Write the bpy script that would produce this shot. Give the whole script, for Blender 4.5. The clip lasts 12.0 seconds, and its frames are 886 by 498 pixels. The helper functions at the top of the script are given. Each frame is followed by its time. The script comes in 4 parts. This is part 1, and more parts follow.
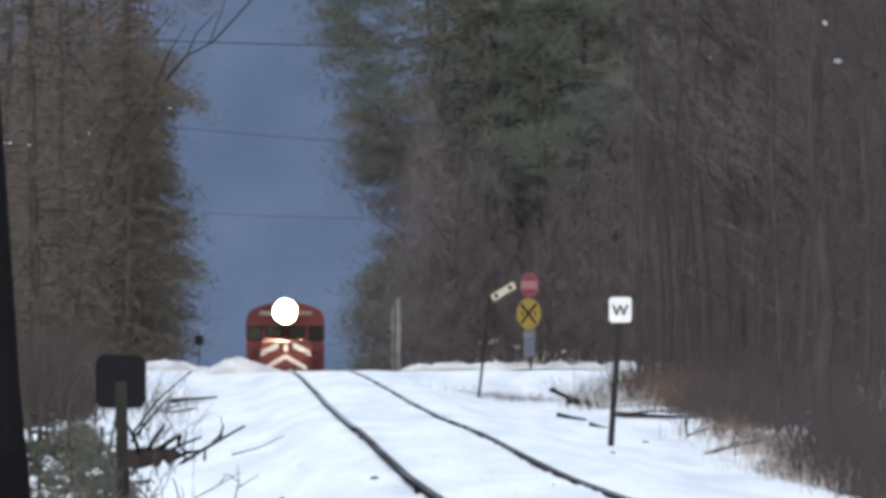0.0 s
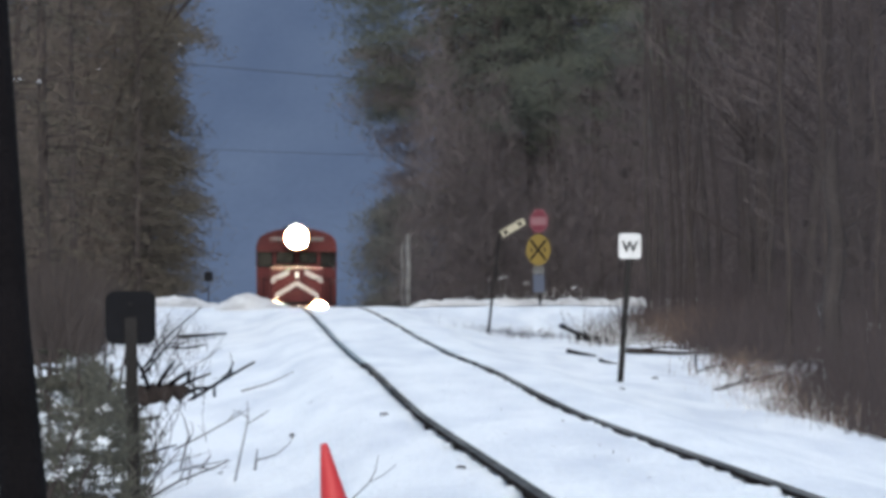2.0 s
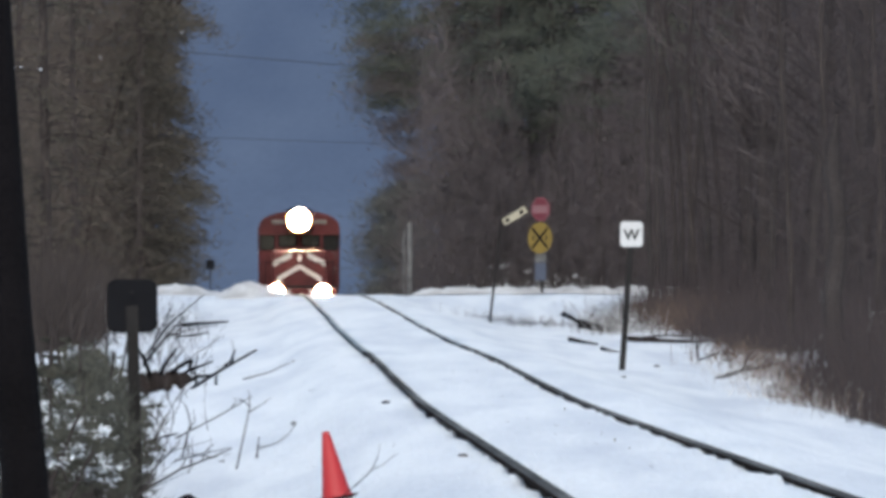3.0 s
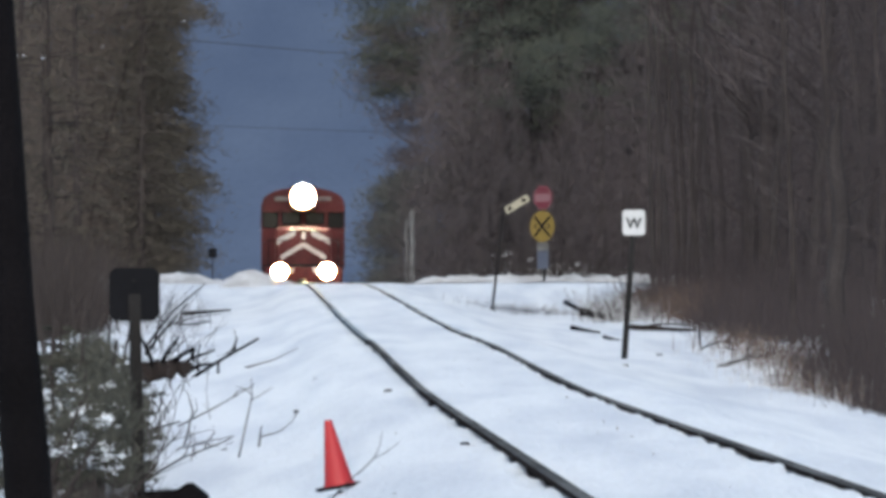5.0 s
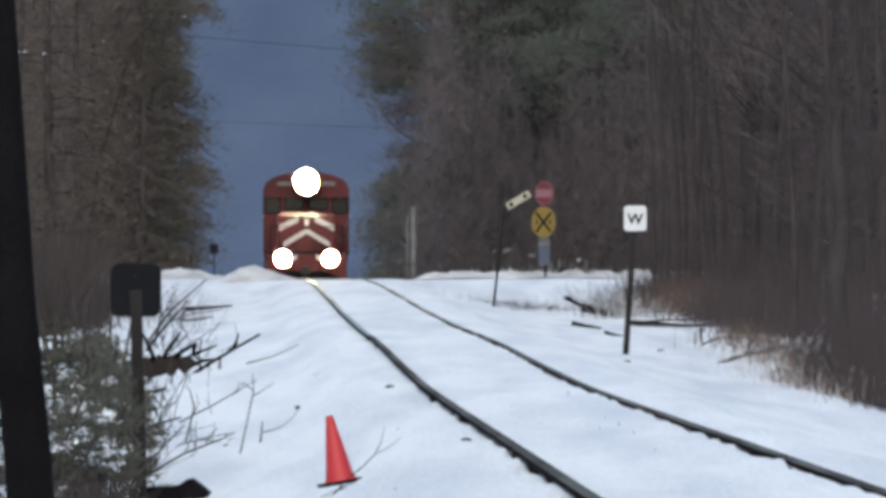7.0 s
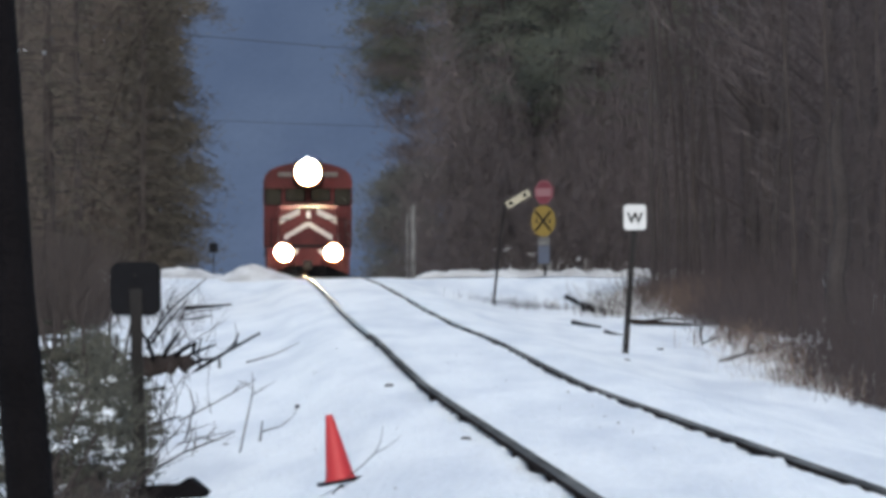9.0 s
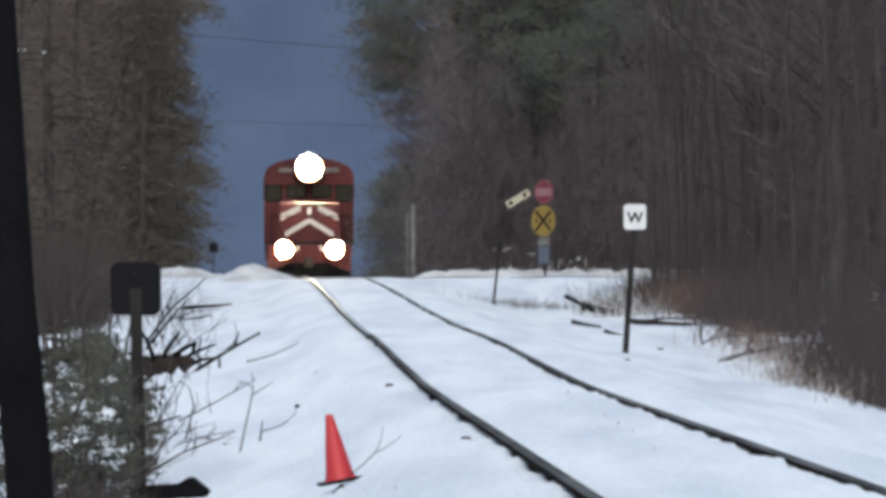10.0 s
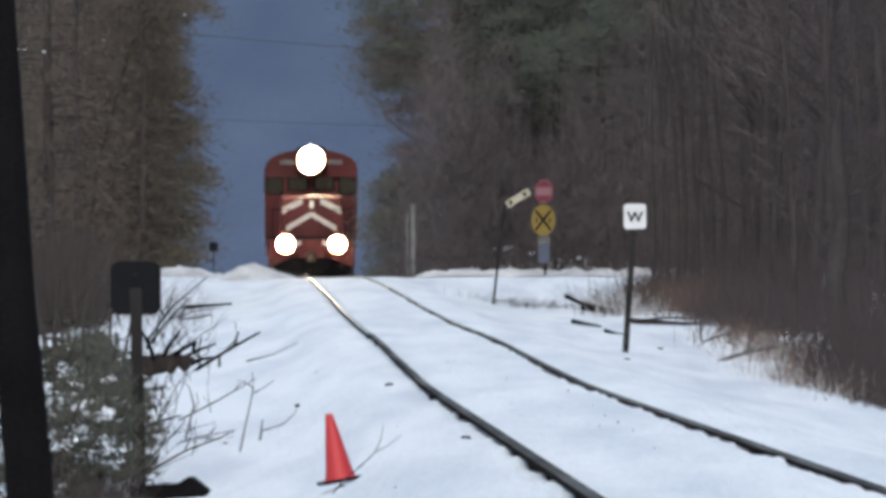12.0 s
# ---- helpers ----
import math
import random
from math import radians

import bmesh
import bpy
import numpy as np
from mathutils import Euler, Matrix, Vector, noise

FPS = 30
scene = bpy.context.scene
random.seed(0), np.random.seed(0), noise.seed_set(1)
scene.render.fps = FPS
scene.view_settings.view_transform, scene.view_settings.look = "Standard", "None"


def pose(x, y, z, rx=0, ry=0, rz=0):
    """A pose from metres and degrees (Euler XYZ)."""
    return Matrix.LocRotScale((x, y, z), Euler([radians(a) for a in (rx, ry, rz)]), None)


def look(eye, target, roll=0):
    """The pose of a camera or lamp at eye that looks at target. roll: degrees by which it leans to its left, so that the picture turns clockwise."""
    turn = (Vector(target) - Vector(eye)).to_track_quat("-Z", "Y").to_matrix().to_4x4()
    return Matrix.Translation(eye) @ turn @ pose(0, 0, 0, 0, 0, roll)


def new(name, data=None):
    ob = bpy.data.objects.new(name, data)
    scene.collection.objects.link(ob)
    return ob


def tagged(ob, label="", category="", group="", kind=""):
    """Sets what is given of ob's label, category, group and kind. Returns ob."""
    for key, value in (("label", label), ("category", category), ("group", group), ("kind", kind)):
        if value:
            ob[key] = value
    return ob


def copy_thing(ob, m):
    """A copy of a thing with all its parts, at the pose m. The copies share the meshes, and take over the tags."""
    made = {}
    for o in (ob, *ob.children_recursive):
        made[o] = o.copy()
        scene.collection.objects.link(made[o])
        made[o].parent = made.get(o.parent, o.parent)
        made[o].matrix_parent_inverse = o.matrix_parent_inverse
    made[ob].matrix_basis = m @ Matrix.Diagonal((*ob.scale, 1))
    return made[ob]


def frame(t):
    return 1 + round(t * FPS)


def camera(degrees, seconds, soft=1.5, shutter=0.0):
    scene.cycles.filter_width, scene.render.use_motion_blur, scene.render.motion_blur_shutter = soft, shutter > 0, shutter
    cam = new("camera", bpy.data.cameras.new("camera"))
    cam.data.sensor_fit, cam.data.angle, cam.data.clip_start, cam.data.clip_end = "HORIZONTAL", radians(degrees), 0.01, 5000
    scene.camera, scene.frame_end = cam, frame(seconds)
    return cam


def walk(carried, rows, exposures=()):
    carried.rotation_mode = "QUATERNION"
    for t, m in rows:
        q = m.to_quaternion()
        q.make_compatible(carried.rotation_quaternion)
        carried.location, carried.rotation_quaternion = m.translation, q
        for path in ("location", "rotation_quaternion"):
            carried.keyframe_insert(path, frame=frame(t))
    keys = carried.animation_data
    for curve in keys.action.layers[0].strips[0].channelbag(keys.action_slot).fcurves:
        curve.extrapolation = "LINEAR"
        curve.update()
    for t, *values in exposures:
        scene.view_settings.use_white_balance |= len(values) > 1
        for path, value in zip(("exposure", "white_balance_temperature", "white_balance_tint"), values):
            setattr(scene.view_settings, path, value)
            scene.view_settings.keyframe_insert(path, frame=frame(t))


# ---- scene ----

# ---------------------------------------------------------------- camera
# A long lens on a tripod beside a straight single track that runs over a crest.
# World: x to the right, y along the view, z up; z = 0 is the rail top near the camera.
LENS = 5.281
EYE = (0.0, 0.0, 1.06)
cam = camera(LENS, 12.0, 4.0)
# seconds, degrees the lens looks up, degrees it is turned to its left
TILTS = [
    (0.0, 0.6550, -0.0876), (0.5, 0.5342, -0.0775), (1.0, 0.4200, -0.0590), (1.5, 0.3387, -0.0438),
    (2.0, 0.2747, -0.0303), (2.5, 0.2309, -0.0236), (3.0, 0.2039, -0.0202), (3.9, 0.1640, -0.0120), (5.0, 0.1348, -0.0067),
    (5.5, 0.1314, -0.0051), (6.0, 0.1264, -0.0051), (6.5, 0.1196, -0.0017), (7.0, 0.1095, 0.0017),
    (9.0, 0.1028, 0.0), (9.5, 0.1028, 0.0), (10.0, 0.1011, 0.0), (11.0, 0.1011, 0.0), (12.0, 0.0977, 0.0),
]
walk(cam, [(t, pose(*EYE, 90 + up, 0, turn)) for t, up, turn in TILTS],
     exposures=[(0.0, 0.88, 6150, 4), (0.5, 0.88, 6150, 4), (1.0, 0.83, 6150, 4), (1.5, 0.75, 6150, 4), (2.0, 0.68, 6150, 4), (2.5, 0.63, 6150, 4), (3.2, 0.59, 6150, 4), (5.0, 0.55, 6150, 4), (12.0, 0.53, 6150, 4)])

# ---------------------------------------------------------------- light: overcast winter day
world = bpy.data.worlds.new("overcast_sky")
scene.world = world
world.use_nodes = True
wn = world.node_tree
sky = wn.nodes.new("ShaderNodeTexSky")
sky.sky_type = "NISHITA"
sky.sun_disc = False
sky.sun_elevation, sky.sun_rotation = radians(40), radians(184)
sky.dust_density, sky.air_density, sky.ozone_density = 3.0, 1.0, 1.0
wn.links.new(sky.outputs[0], wn.nodes["Background"].inputs[0])
wn.nodes["Background"].inputs[1].default_value = 0.11
sun = new("sun", bpy.data.lights.new("sun", "SUN"))
sun.data.energy, sun.data.angle, sun.data.color = 1.1, radians(25), (1.0, 0.97, 0.93)
sun.matrix_world = look((-4, -60, 50), (0, 0, 0))


# ---------------------------------------------------------------- materials
def material(name, colour, rough=0.8, metal=0.0, vary=0.25, scale=4.0, bump=0.0, second=None, patch=0.5, glow=0.0, ramp=(0.35, 0.65), sheen=0.5, drift=1.0):
    """A surface with a large stain noise between two colours and a fine grain, in object space."""
    m = bpy.data.materials.new(name)
    m.use_nodes = True
    n, l = m.node_tree.nodes, m.node_tree.links
    b = n["Principled BSDF"]
    b.inputs["Roughness"].default_value, b.inputs["Metallic"].default_value = rough, metal
    b.inputs["Specular IOR Level"].default_value = sheen
    geo = n.new("ShaderNodeTexCoord")
    big = n.new("ShaderNodeTexNoise")
    big.inputs["Scale"].default_value, big.inputs["Detail"].default_value = scale * patch, 4
    fine = n.new("ShaderNodeTexNoise")
    fine.inputs["Scale"].default_value, fine.inputs["Detail"].default_value = scale * 9, 3
    lie = n.new("ShaderNodeMapping")
    lie.inputs["Scale"].default_value = (1, drift, 1)
    l.new(geo.outputs["Object"], lie.inputs["Vector"])
    l.new(lie.outputs[0], big.inputs["Vector"])
    l.new(lie.outputs[0], fine.inputs["Vector"])
    dark = second or tuple(c * (1 - vary) for c in colour)
    r = n.new("ShaderNodeValToRGB")
    r.color_ramp.elements[0].position, r.color_ramp.elements[1].position = ramp
    r.color_ramp.elements[0].color, r.color_ramp.elements[1].color = (*dark, 1), (*colour, 1)
    l.new(big.outputs[0], r.inputs[0])
    mix = n.new("ShaderNodeMix")
    mix.data_type, mix.blend_type = "RGBA", "MULTIPLY"
    mix.inputs[0].default_value = 1.0
    grain = n.new("ShaderNodeMapRange")
    grain.inputs[3].default_value, grain.inputs[4].default_value = 1 - vary, 1 + vary * 0.5
    l.new(fine.outputs[0], grain.inputs[0])
    l.new(r.outputs[0], mix.inputs[6])
    l.new(grain.outputs[0], mix.inputs[7])
    l.new(mix.outputs[2], b.inputs["Base Color"])
    if bump:
        bp = n.new("ShaderNodeBump")
        bp.inputs["Strength"].default_value, bp.inputs["Distance"].default_value = bump, 0.05
        l.new(fine.outputs[0], bp.inputs["Height"])
        l.new(bp.outputs[0], b.inputs["Normal"])
    if glow:
        b.inputs["Emission Color"].default_value = (*colour, 1)
        b.inputs["Emission Strength"].default_value = glow
    return m


# second tone puts soft bluish shading and dirt smudges into the snow
SNOW = material("snow", (0.86, 0.885, 0.915), 0.7, 0, 0.12, 2.6, 0.6, (0.68, 0.715, 0.775), ramp=(0.30, 0.60), drift=0.08)
DIRTY_SNOW = material("ploughed_snow", (0.66, 0.665, 0.675), 0.8, 0, 0.2, 2.5, 0.6, (0.42, 0.41, 0.41))
RAIL_SIDE = material("rusty_rail", (0.036, 0.031, 0.030), 0.9, 0.0, 0.4, 3.0, 0.3, sheen=0.0, drift=0.2)
RAIL_DULL = material("dull_rail_head", (0.130, 0.130, 0.130), 0.8, 0.0, 0.4, 3.0, 0.0, (0.045, 0.043, 0.042), sheen=0.1, ramp=(0.40, 0.58), drift=0.12)
RAIL_TOP = material("worn_rail_head", (0.30, 0.285, 0.27), 0.35, 1.0, 0.35, 2.0, 0.0, (0.085, 0.078, 0.074), ramp=(0.40, 0.56))
BARK = material("grey_brown_bark", (0.066, 0.055, 0.052), 0.95, 0, 0.4, 3.0, 0.5, sheen=0.1)
PALE_BARK = material("pale_bark", (0.064, 0.055, 0.053), 0.95, 0, 0.35, 3.0, 0.5, sheen=0.1)
TWIG = material("bare_twigs", (0.121, 0.100, 0.100), 0.95, 0, 0.3, 0.35, 0.0, (0.075, 0.064, 0.066), sheen=0.2)
BROWN_TWIG = material("brown_twigs", (0.108, 0.087, 0.075), 0.95, 0, 0.25, 0.35, 0.0, (0.073, 0.062, 0.054), sheen=0.1)
# bare twigs, darkened in colour for the shade inside the near wood
SHADED_TWIG = material("shaded_twigs", (0.070, 0.056, 0.056), 0.95, 0, 0.3, 0.6, 0.0, (0.046, 0.039, 0.040), sheen=0.1)
NEEDLE = material("pine_needles", (0.092, 0.094, 0.066), 0.9, 0, 0.22, 0.35, 0.0, (0.060, 0.067, 0.060), sheen=0.2)
BROWN_NEEDLE = material("winter_hemlock", (0.106, 0.089, 0.070), 0.95, 0, 0.25, 0.35, 0.0, (0.073, 0.066, 0.055), sheen=0.2)
# the grey-green carries the haze hanging over these low trees
LOW_GREEN = material("hazy_low_evergreens", (0.100, 0.100, 0.093), 0.95, 0, 0.25, 0.5, 0.0, (0.074, 0.078, 0.075), sheen=0.1)
GRASS = material("dry_grass", (0.23, 0.165, 0.125), 0.95, 0, 0.3, 2.0, 0.0, (0.10, 0.070, 0.055))
ROT = material("rotten_brown_wood", (0.038, 0.029, 0.026), 0.95, 0, 0.4, 5.0, 0.6, (0.022, 0.017, 0.016), sheen=0.1)
DARK_BARK = material("dark_wet_bark", (0.036, 0.031, 0.031), 0.95, 0, 0.4, 2.0, 0.5, (0.058, 0.050, 0.049), sheen=0.1)
FROST = material("frosted_stalks", (0.66, 0.65, 0.65), 0.95, 0, 0.3, 2.0, 0.0, (0.36, 0.35, 0.35))
LITTER = material("leaf_litter", (0.13, 0.10, 0.08), 0.95, 0, 0.4, 1.5, 0.5)
RED = material("faded_red_paint", (0.095, 0.020, 0.021), 0.65, 0, 0.35, 1.6, 0.05, (0.055, 0.014, 0.015), sheen=0.2)
FADED_WHITE = material("faded_white_paint", (0.46, 0.44, 0.43), 0.6, 0, 0.2, 4.0)
WHITE = material("white_paint", (0.75, 0.74, 0.72), 0.5, 0, 0.12, 2.0)
BLACK = material("black_paint", (0.010, 0.010, 0.012), 0.85, 0, 0.3, 2.0, sheen=0.08)
GLASS = material("cab_glass", (0.012, 0.012, 0.013), 0.08, 0, 0.1, 2.0, sheen=0.2)
STEEL = material("grey_steel", (0.30, 0.30, 0.31), 0.5, 0.7, 0.25, 3.0)
POLE = material("tarred_pole", (0.007, 0.006, 0.007), 0.97, 0, 0.4, 3.0, 0.5, sheen=0.08)
POST = material("dark_iron_post", (0.028, 0.026, 0.026), 0.85, 0.0, 0.3, 4.0, sheen=0.08)
GREYWOOD = material("weathered_grey_wood", (0.17, 0.163, 0.16), 0.9, 0, 0.4, 5.0, 0.4, (0.08, 0.076, 0.074))
BOARD = material("greyed_white_board", (0.56, 0.56, 0.57), 0.6, 0, 0.12, 6.0)
WIRE = material("weathered_cable", (0.035, 0.042, 0.060), 0.8, 0, 0.2, 3.0)
STOP_RED = material("sign_red", (0.125, 0.016, 0.026), 0.5, 0, 0.12, 2.0)
YELLOW = material("sign_yellow", (0.20, 0.132, 0.020), 0.5, 0, 0.12, 2.0)
BLUE = material("sign_blue", (0.078, 0.088, 0.125), 0.5, 0, 0.15, 2.0)
ORANGE = material("cone_red_plastic", (0.40, 0.019, 0.024), 0.55, 0, 0.10, 3.0)
PALE_RED = material("faded_pale_red", (0.22, 0.105, 0.115), 0.6, 0, 0.15, 3.0)
CREAM = material("yellowed_white", (0.37, 0.335, 0.25), 0.6, 0, 0.15, 3.0)
LAMP = material("lamp_lens", (1.0, 0.74, 0.46), 0.3, 0, 0.0, 1.0, glow=2400)
# glowing ring added round each lens for its warm halo
LAMP_HALO = material("warm_lamp_halo", (1.0, 0.40, 0.10), 0.4, 0, 0.0, 1.0, glow=1.5)
RUST = material("dead_beech_leaves", (0.110, 0.074, 0.056), 0.95, 0, 0.3, 0.6, 0.0, (0.062, 0.045, 0.040))
# blue haze is put into the hill's colour, which also glows
HILL = material("haze_tinted_hill", (0.057, 0.074, 0.115), 1.0, 0, 0.16, 0.05, 0.0, (0.039, 0.053, 0.090), glow=0.42, sheen=0.0, ramp=(0.30, 0.70))


# ---------------------------------------------------------------- mesh helpers
class Soup:
    """Vertices and faces gathered for one mesh."""

    def __init__(self):
        self.v, self.f = [], []

    def tube(self, a, b, ra, rb, sides=4, cap=False):
        a, b = Vector(a), Vector(b)
        d = (b - a)
        if d.length < 1e-6:
            return
        d.normalize()
        u = d.orthogonal().normalized()
        w = d.cross(u)
        k = len(self.v)
        for p, r in ((a, ra), (b, rb)):
            for i in range(sides):
                t = 2 * math.pi * i / sides
                q = p + r * (math.cos(t) * u + math.sin(t) * w)
                self.v.append((q.x, q.y, q.z))
        for i in range(sides):
            j = (i + 1) % sides
            self.f.append((k + i, k + j, k + sides + j, k + sides + i))
        if cap:
            self.f.append(tuple(k + i for i in range(sides))[::-1])
            self.f.append(tuple(k + sides + i for i in range(sides)))

    def pipe(self, points, radii, sides=8, cap=True):
        """One tapering pipe through the points, closed at its ends."""
        k = len(self.v)
        points = [Vector(q) for q in points]
        d = (points[-1] - points[0]).normalized()
        u = d.orthogonal().normalized()
        w = d.cross(u)
        for q, r in zip(points, radii):
            for i in range(sides):
                t = 2 * math.pi * i / sides
                c = q + r * (math.cos(t) * u + math.sin(t) * w)
                self.v.append((c.x, c.y, c.z))
        for j in range(len(points) - 1):
            for i in range(sides):
                n = (i + 1) % sides
                self.f.append((k + j * sides + i, k + j * sides + n, k + (j + 1) * sides + n, k + (j + 1) * sides + i))
        if cap:
            self.f.append(tuple(k + i for i in range(sides))[::-1])
            e = k + (len(points) - 1) * sides
            self.f.append(tuple(e + i for i in range(sides)))

    def blade(self, a, b, w, across):
        """A slender leaf from a to b."""
        k = len(self.v)
        m = [(a[i] + b[i]) / 2 for i in range(3)]
        self.v += [tuple(a), (m[0] + across[0] * w, m[1] + across[1] * w, m[2] + across[2] * w), tuple(b),
                   (m[0] - across[0] * w, m[1] - across[1] * w, m[2] - across[2] * w)]
        self.f.append((k, k + 1, k + 2, k + 3))

    def mesh(self, name, mat, smooth=False):
        me = bpy.data.meshes.new(name)
        me.from_pydata(self.v, [], self.f)
        me.materials.append(mat)
        if smooth:
            me.polygons.foreach_set("use_smooth", [True] * len(me.polygons))
        me.update()
        return me


def part(name, bm, mat, parent=None, label="", at=None):
    """Links a bmesh, a Soup or a mesh as one object under its thing."""
    if isinstance(bm, Soup):
        me = bm.mesh(name, mat)
    elif isinstance(bm, bpy.types.Mesh):
        me = bm
    else:
        me = bpy.data.meshes.new(name)
        bm.to_mesh(me)
        bm.free()
        me.materials.append(mat)
    ob = new(name, me)
    if at is not None:
        ob.matrix_basis = at
    ob.parent = parent
    if label:
        ob["label"] = label
    return ob


def box(x0, x1, y0, y1, z0, z1, bevel=0.02, seg=2):
    bm = bmesh.new()
    bmesh.ops.create_cube(bm, size=1, matrix=Matrix.LocRotScale(((x0 + x1) / 2, (y0 + y1) / 2, (z0 + z1) / 2), None, (x1 - x0, y1 - y0, z1 - z0)))
    if bevel:
        bmesh.ops.bevel(bm, geom=bm.edges[:], offset=bevel, segments=seg, affect="EDGES", profile=0.5)
    return bm


def prism(points, depth, axis="Y", bevel=0.0):
    """A flat outline (across, up) given thickness along y (or x), centred on the plane."""
    bm = bmesh.new()
    put = (lambda p, d: (p[0], d, p[1])) if axis == "Y" else (lambda p, d: (d, p[0], p[1]))
    front = [bm.verts.new(put(p, -depth / 2)) for p in points]
    back = [bm.verts.new(put(p, depth / 2)) for p in points]
    bm.faces.new(front)
    bm.faces.new(back[::-1])
    for i in range(len(points)):
        j = (i + 1) % len(points)
        bm.faces.new((front[i], back[i], back[j], front[j]))
    bmesh.ops.recalc_face_normals(bm, faces=bm.faces[:])
    if bevel:
        bmesh.ops.bevel(bm, geom=bm.edges[:], offset=bevel, segments=2, affect="EDGES", profile=0.5)
    return bm


def rounded(w, h, r, n=5):
    """A rectangle with rounded corners, centred."""
    out = []
    for cx, cz, a0 in ((w / 2 - r, h / 2 - r, 0), (-w / 2 + r, h / 2 - r, 90), (-w / 2 + r, -h / 2 + r, 180), (w / 2 - r, -h / 2 + r, 270)):
        for i in range(n + 1):
            a = radians(a0 + 90 * i / n)
            out.append((cx + r * math.cos(a), cz + r * math.sin(a)))
    return out


def ring(r, n=24, start=0.0):
    return [(r * math.cos(2 * math.pi * i / n + start), r * math.sin(2 * math.pi * i / n + start)) for i in range(n)]


def rod(a, b, ra, rb=None, sides=12):
    s = Soup()
    s.tube(a, b, ra, ra if rb is None else rb, sides, True)
    return s


def empty(name, x, y, z, rx=0, ry=0, rz=0):
    ob = new(name)
    ob.matrix_basis = pose(x, y, z, rx, ry, rz)
    return ob


# ---------------------------------------------------------------- lie of the land
RAIL_LINE = [(-60, 0.0), (20, 0.0), (84, 0.005), (95, 0.05), (116, 0.17), (135, 0.225), (156, 0.325), (185, 0.51), (215, 0.68),
             (245, 0.78), (275, 0.74), (300, 0.62), (321, 0.44), (334, 0.25), (349, -0.01), (369, -0.70), (382, -1.16), (420, -2.4), (480, -4.0), (700, -6.0)]


def smooth_line(table):
    ys, zs = [a for a, _ in table], [b for _, b in table]
    m = []
    for i in range(len(ys)):
        if i in (0, len(ys) - 1):
            m.append(0.0)
        else:
            m.append((zs[i + 1] - zs[i - 1]) / (ys[i + 1] - ys[i - 1]))

    def at(y):
        if y <= ys[0]:
            return zs[0]
        if y >= ys[-1]:
            return zs[-1]
        i = max(k for k in range(len(ys)) if ys[k] <= y)
        h = ys[i + 1] - ys[i]
        t = (y - ys[i]) / h
        return ((1 + 2 * t) * (1 - t) ** 2 * zs[i] + t * (1 - t) ** 2 * h * m[i]
                + t * t * (3 - 2 * t) * zs[i + 1] + t * t * (t - 1) * h * m[i + 1])
    return at


rail_z = smooth_line(RAIL_LINE)


def track_x(y):
    return 2.32 - 0.0209 * y


def ease(a, b, x):
    t = min(1, max(0, (x - a) / (b - a)))
    return t * t * (3 - 2 * t)


RIGHT = smooth_line([(-9, 0), (0, -0.020), (1.25, -0.032), (1.7, -0.14), (2.3, -0.32), (3.3, -0.50), (6, -0.62), (12, -0.45), (30, 0.2), (60, 2.0)])
LEFT = smooth_line([(-9, 0), (0, -0.028), (0.62, -0.03), (0.95, -0.075), (1.15, -0.10), (1.45, -0.20), (1.8, -0.38), (3.1, -0.56), (8, -0.72), (14, -0.6), (30, 0.0), (60, 1.5)])


def land(x, y):
    """Height of the snow."""
    u = x - track_x(y)
    side = RIGHT(u) if u > 0 else LEFT(-u)
    road = ease(238, 262, y) * (1 - ease(288, 306, y))
    z = rail_z(y) + side * (1 - road) - 0.06 * road
    for c in (-0.690, 0.735):
        d = u - c
        if -0.34 < d < 0.20:
            # snow broken away on the near side of each rail
            dip = ease(-0.17 - 0.06 * noise.noise((y * 1.3, c, 3)), -0.05, d) * (1 - ease(0.06, 0.18, d))
            z -= dip * max(0, (0.020 if c < 0 else 0.012) + 0.045 * noise.noise((y * 0.8, c, 8)) + 0.03 * noise.noise((y * 2.3, c, 14)))
    w = ease(0.9, 1.8, abs(u))
    z += w * (0.06 * noise.noise((x * 0.8, y * 0.07, 1)) + 0.10 * noise.noise((x * 0.15, y * 0.03, 5))) + 0.012 * noise.noise((x * 1.8, y * 0.07, 9))
    z -= 0.07 * max(0, noise.noise((x * 1.5, y * 0.14, 21)) - 0.18) * (0.5 + 0.5 * w)
    # trampled and wind-pocked between the rails and on the shoulders
    if 30 < y < 150:
        p = noise.noise((x * 2.6, y * 0.55, 31)) + 0.6 * noise.noise((x * 5.5, y * 1.3, 37))
        z -= (0.030 + 0.06 * (1 - ease(70, 115, y))) * max(0, p - 0.10) * (0.35 + 0.65 * ease(-0.25, 0.25, noise.noise((x * 0.5, y * 0.05, 44))))
    for px, py in PRINTS:
        a, b = (x - px) / 0.13, (y - py) / 0.75
        if a * a + b * b < 6:
            z -= 0.055 * math.exp(-a * a - b * b)
    return z


print_rnd = random.Random(8)
PRINTS = [(track_x(y) + print_rnd.choice((-0.25, 0.15, 0.35)) + print_rnd.uniform(-0.12, 0.12), y) for y in (44, 46.5, 48.5, 52, 54, 57, 59.5, 63, 66, 70, 75, 81)]


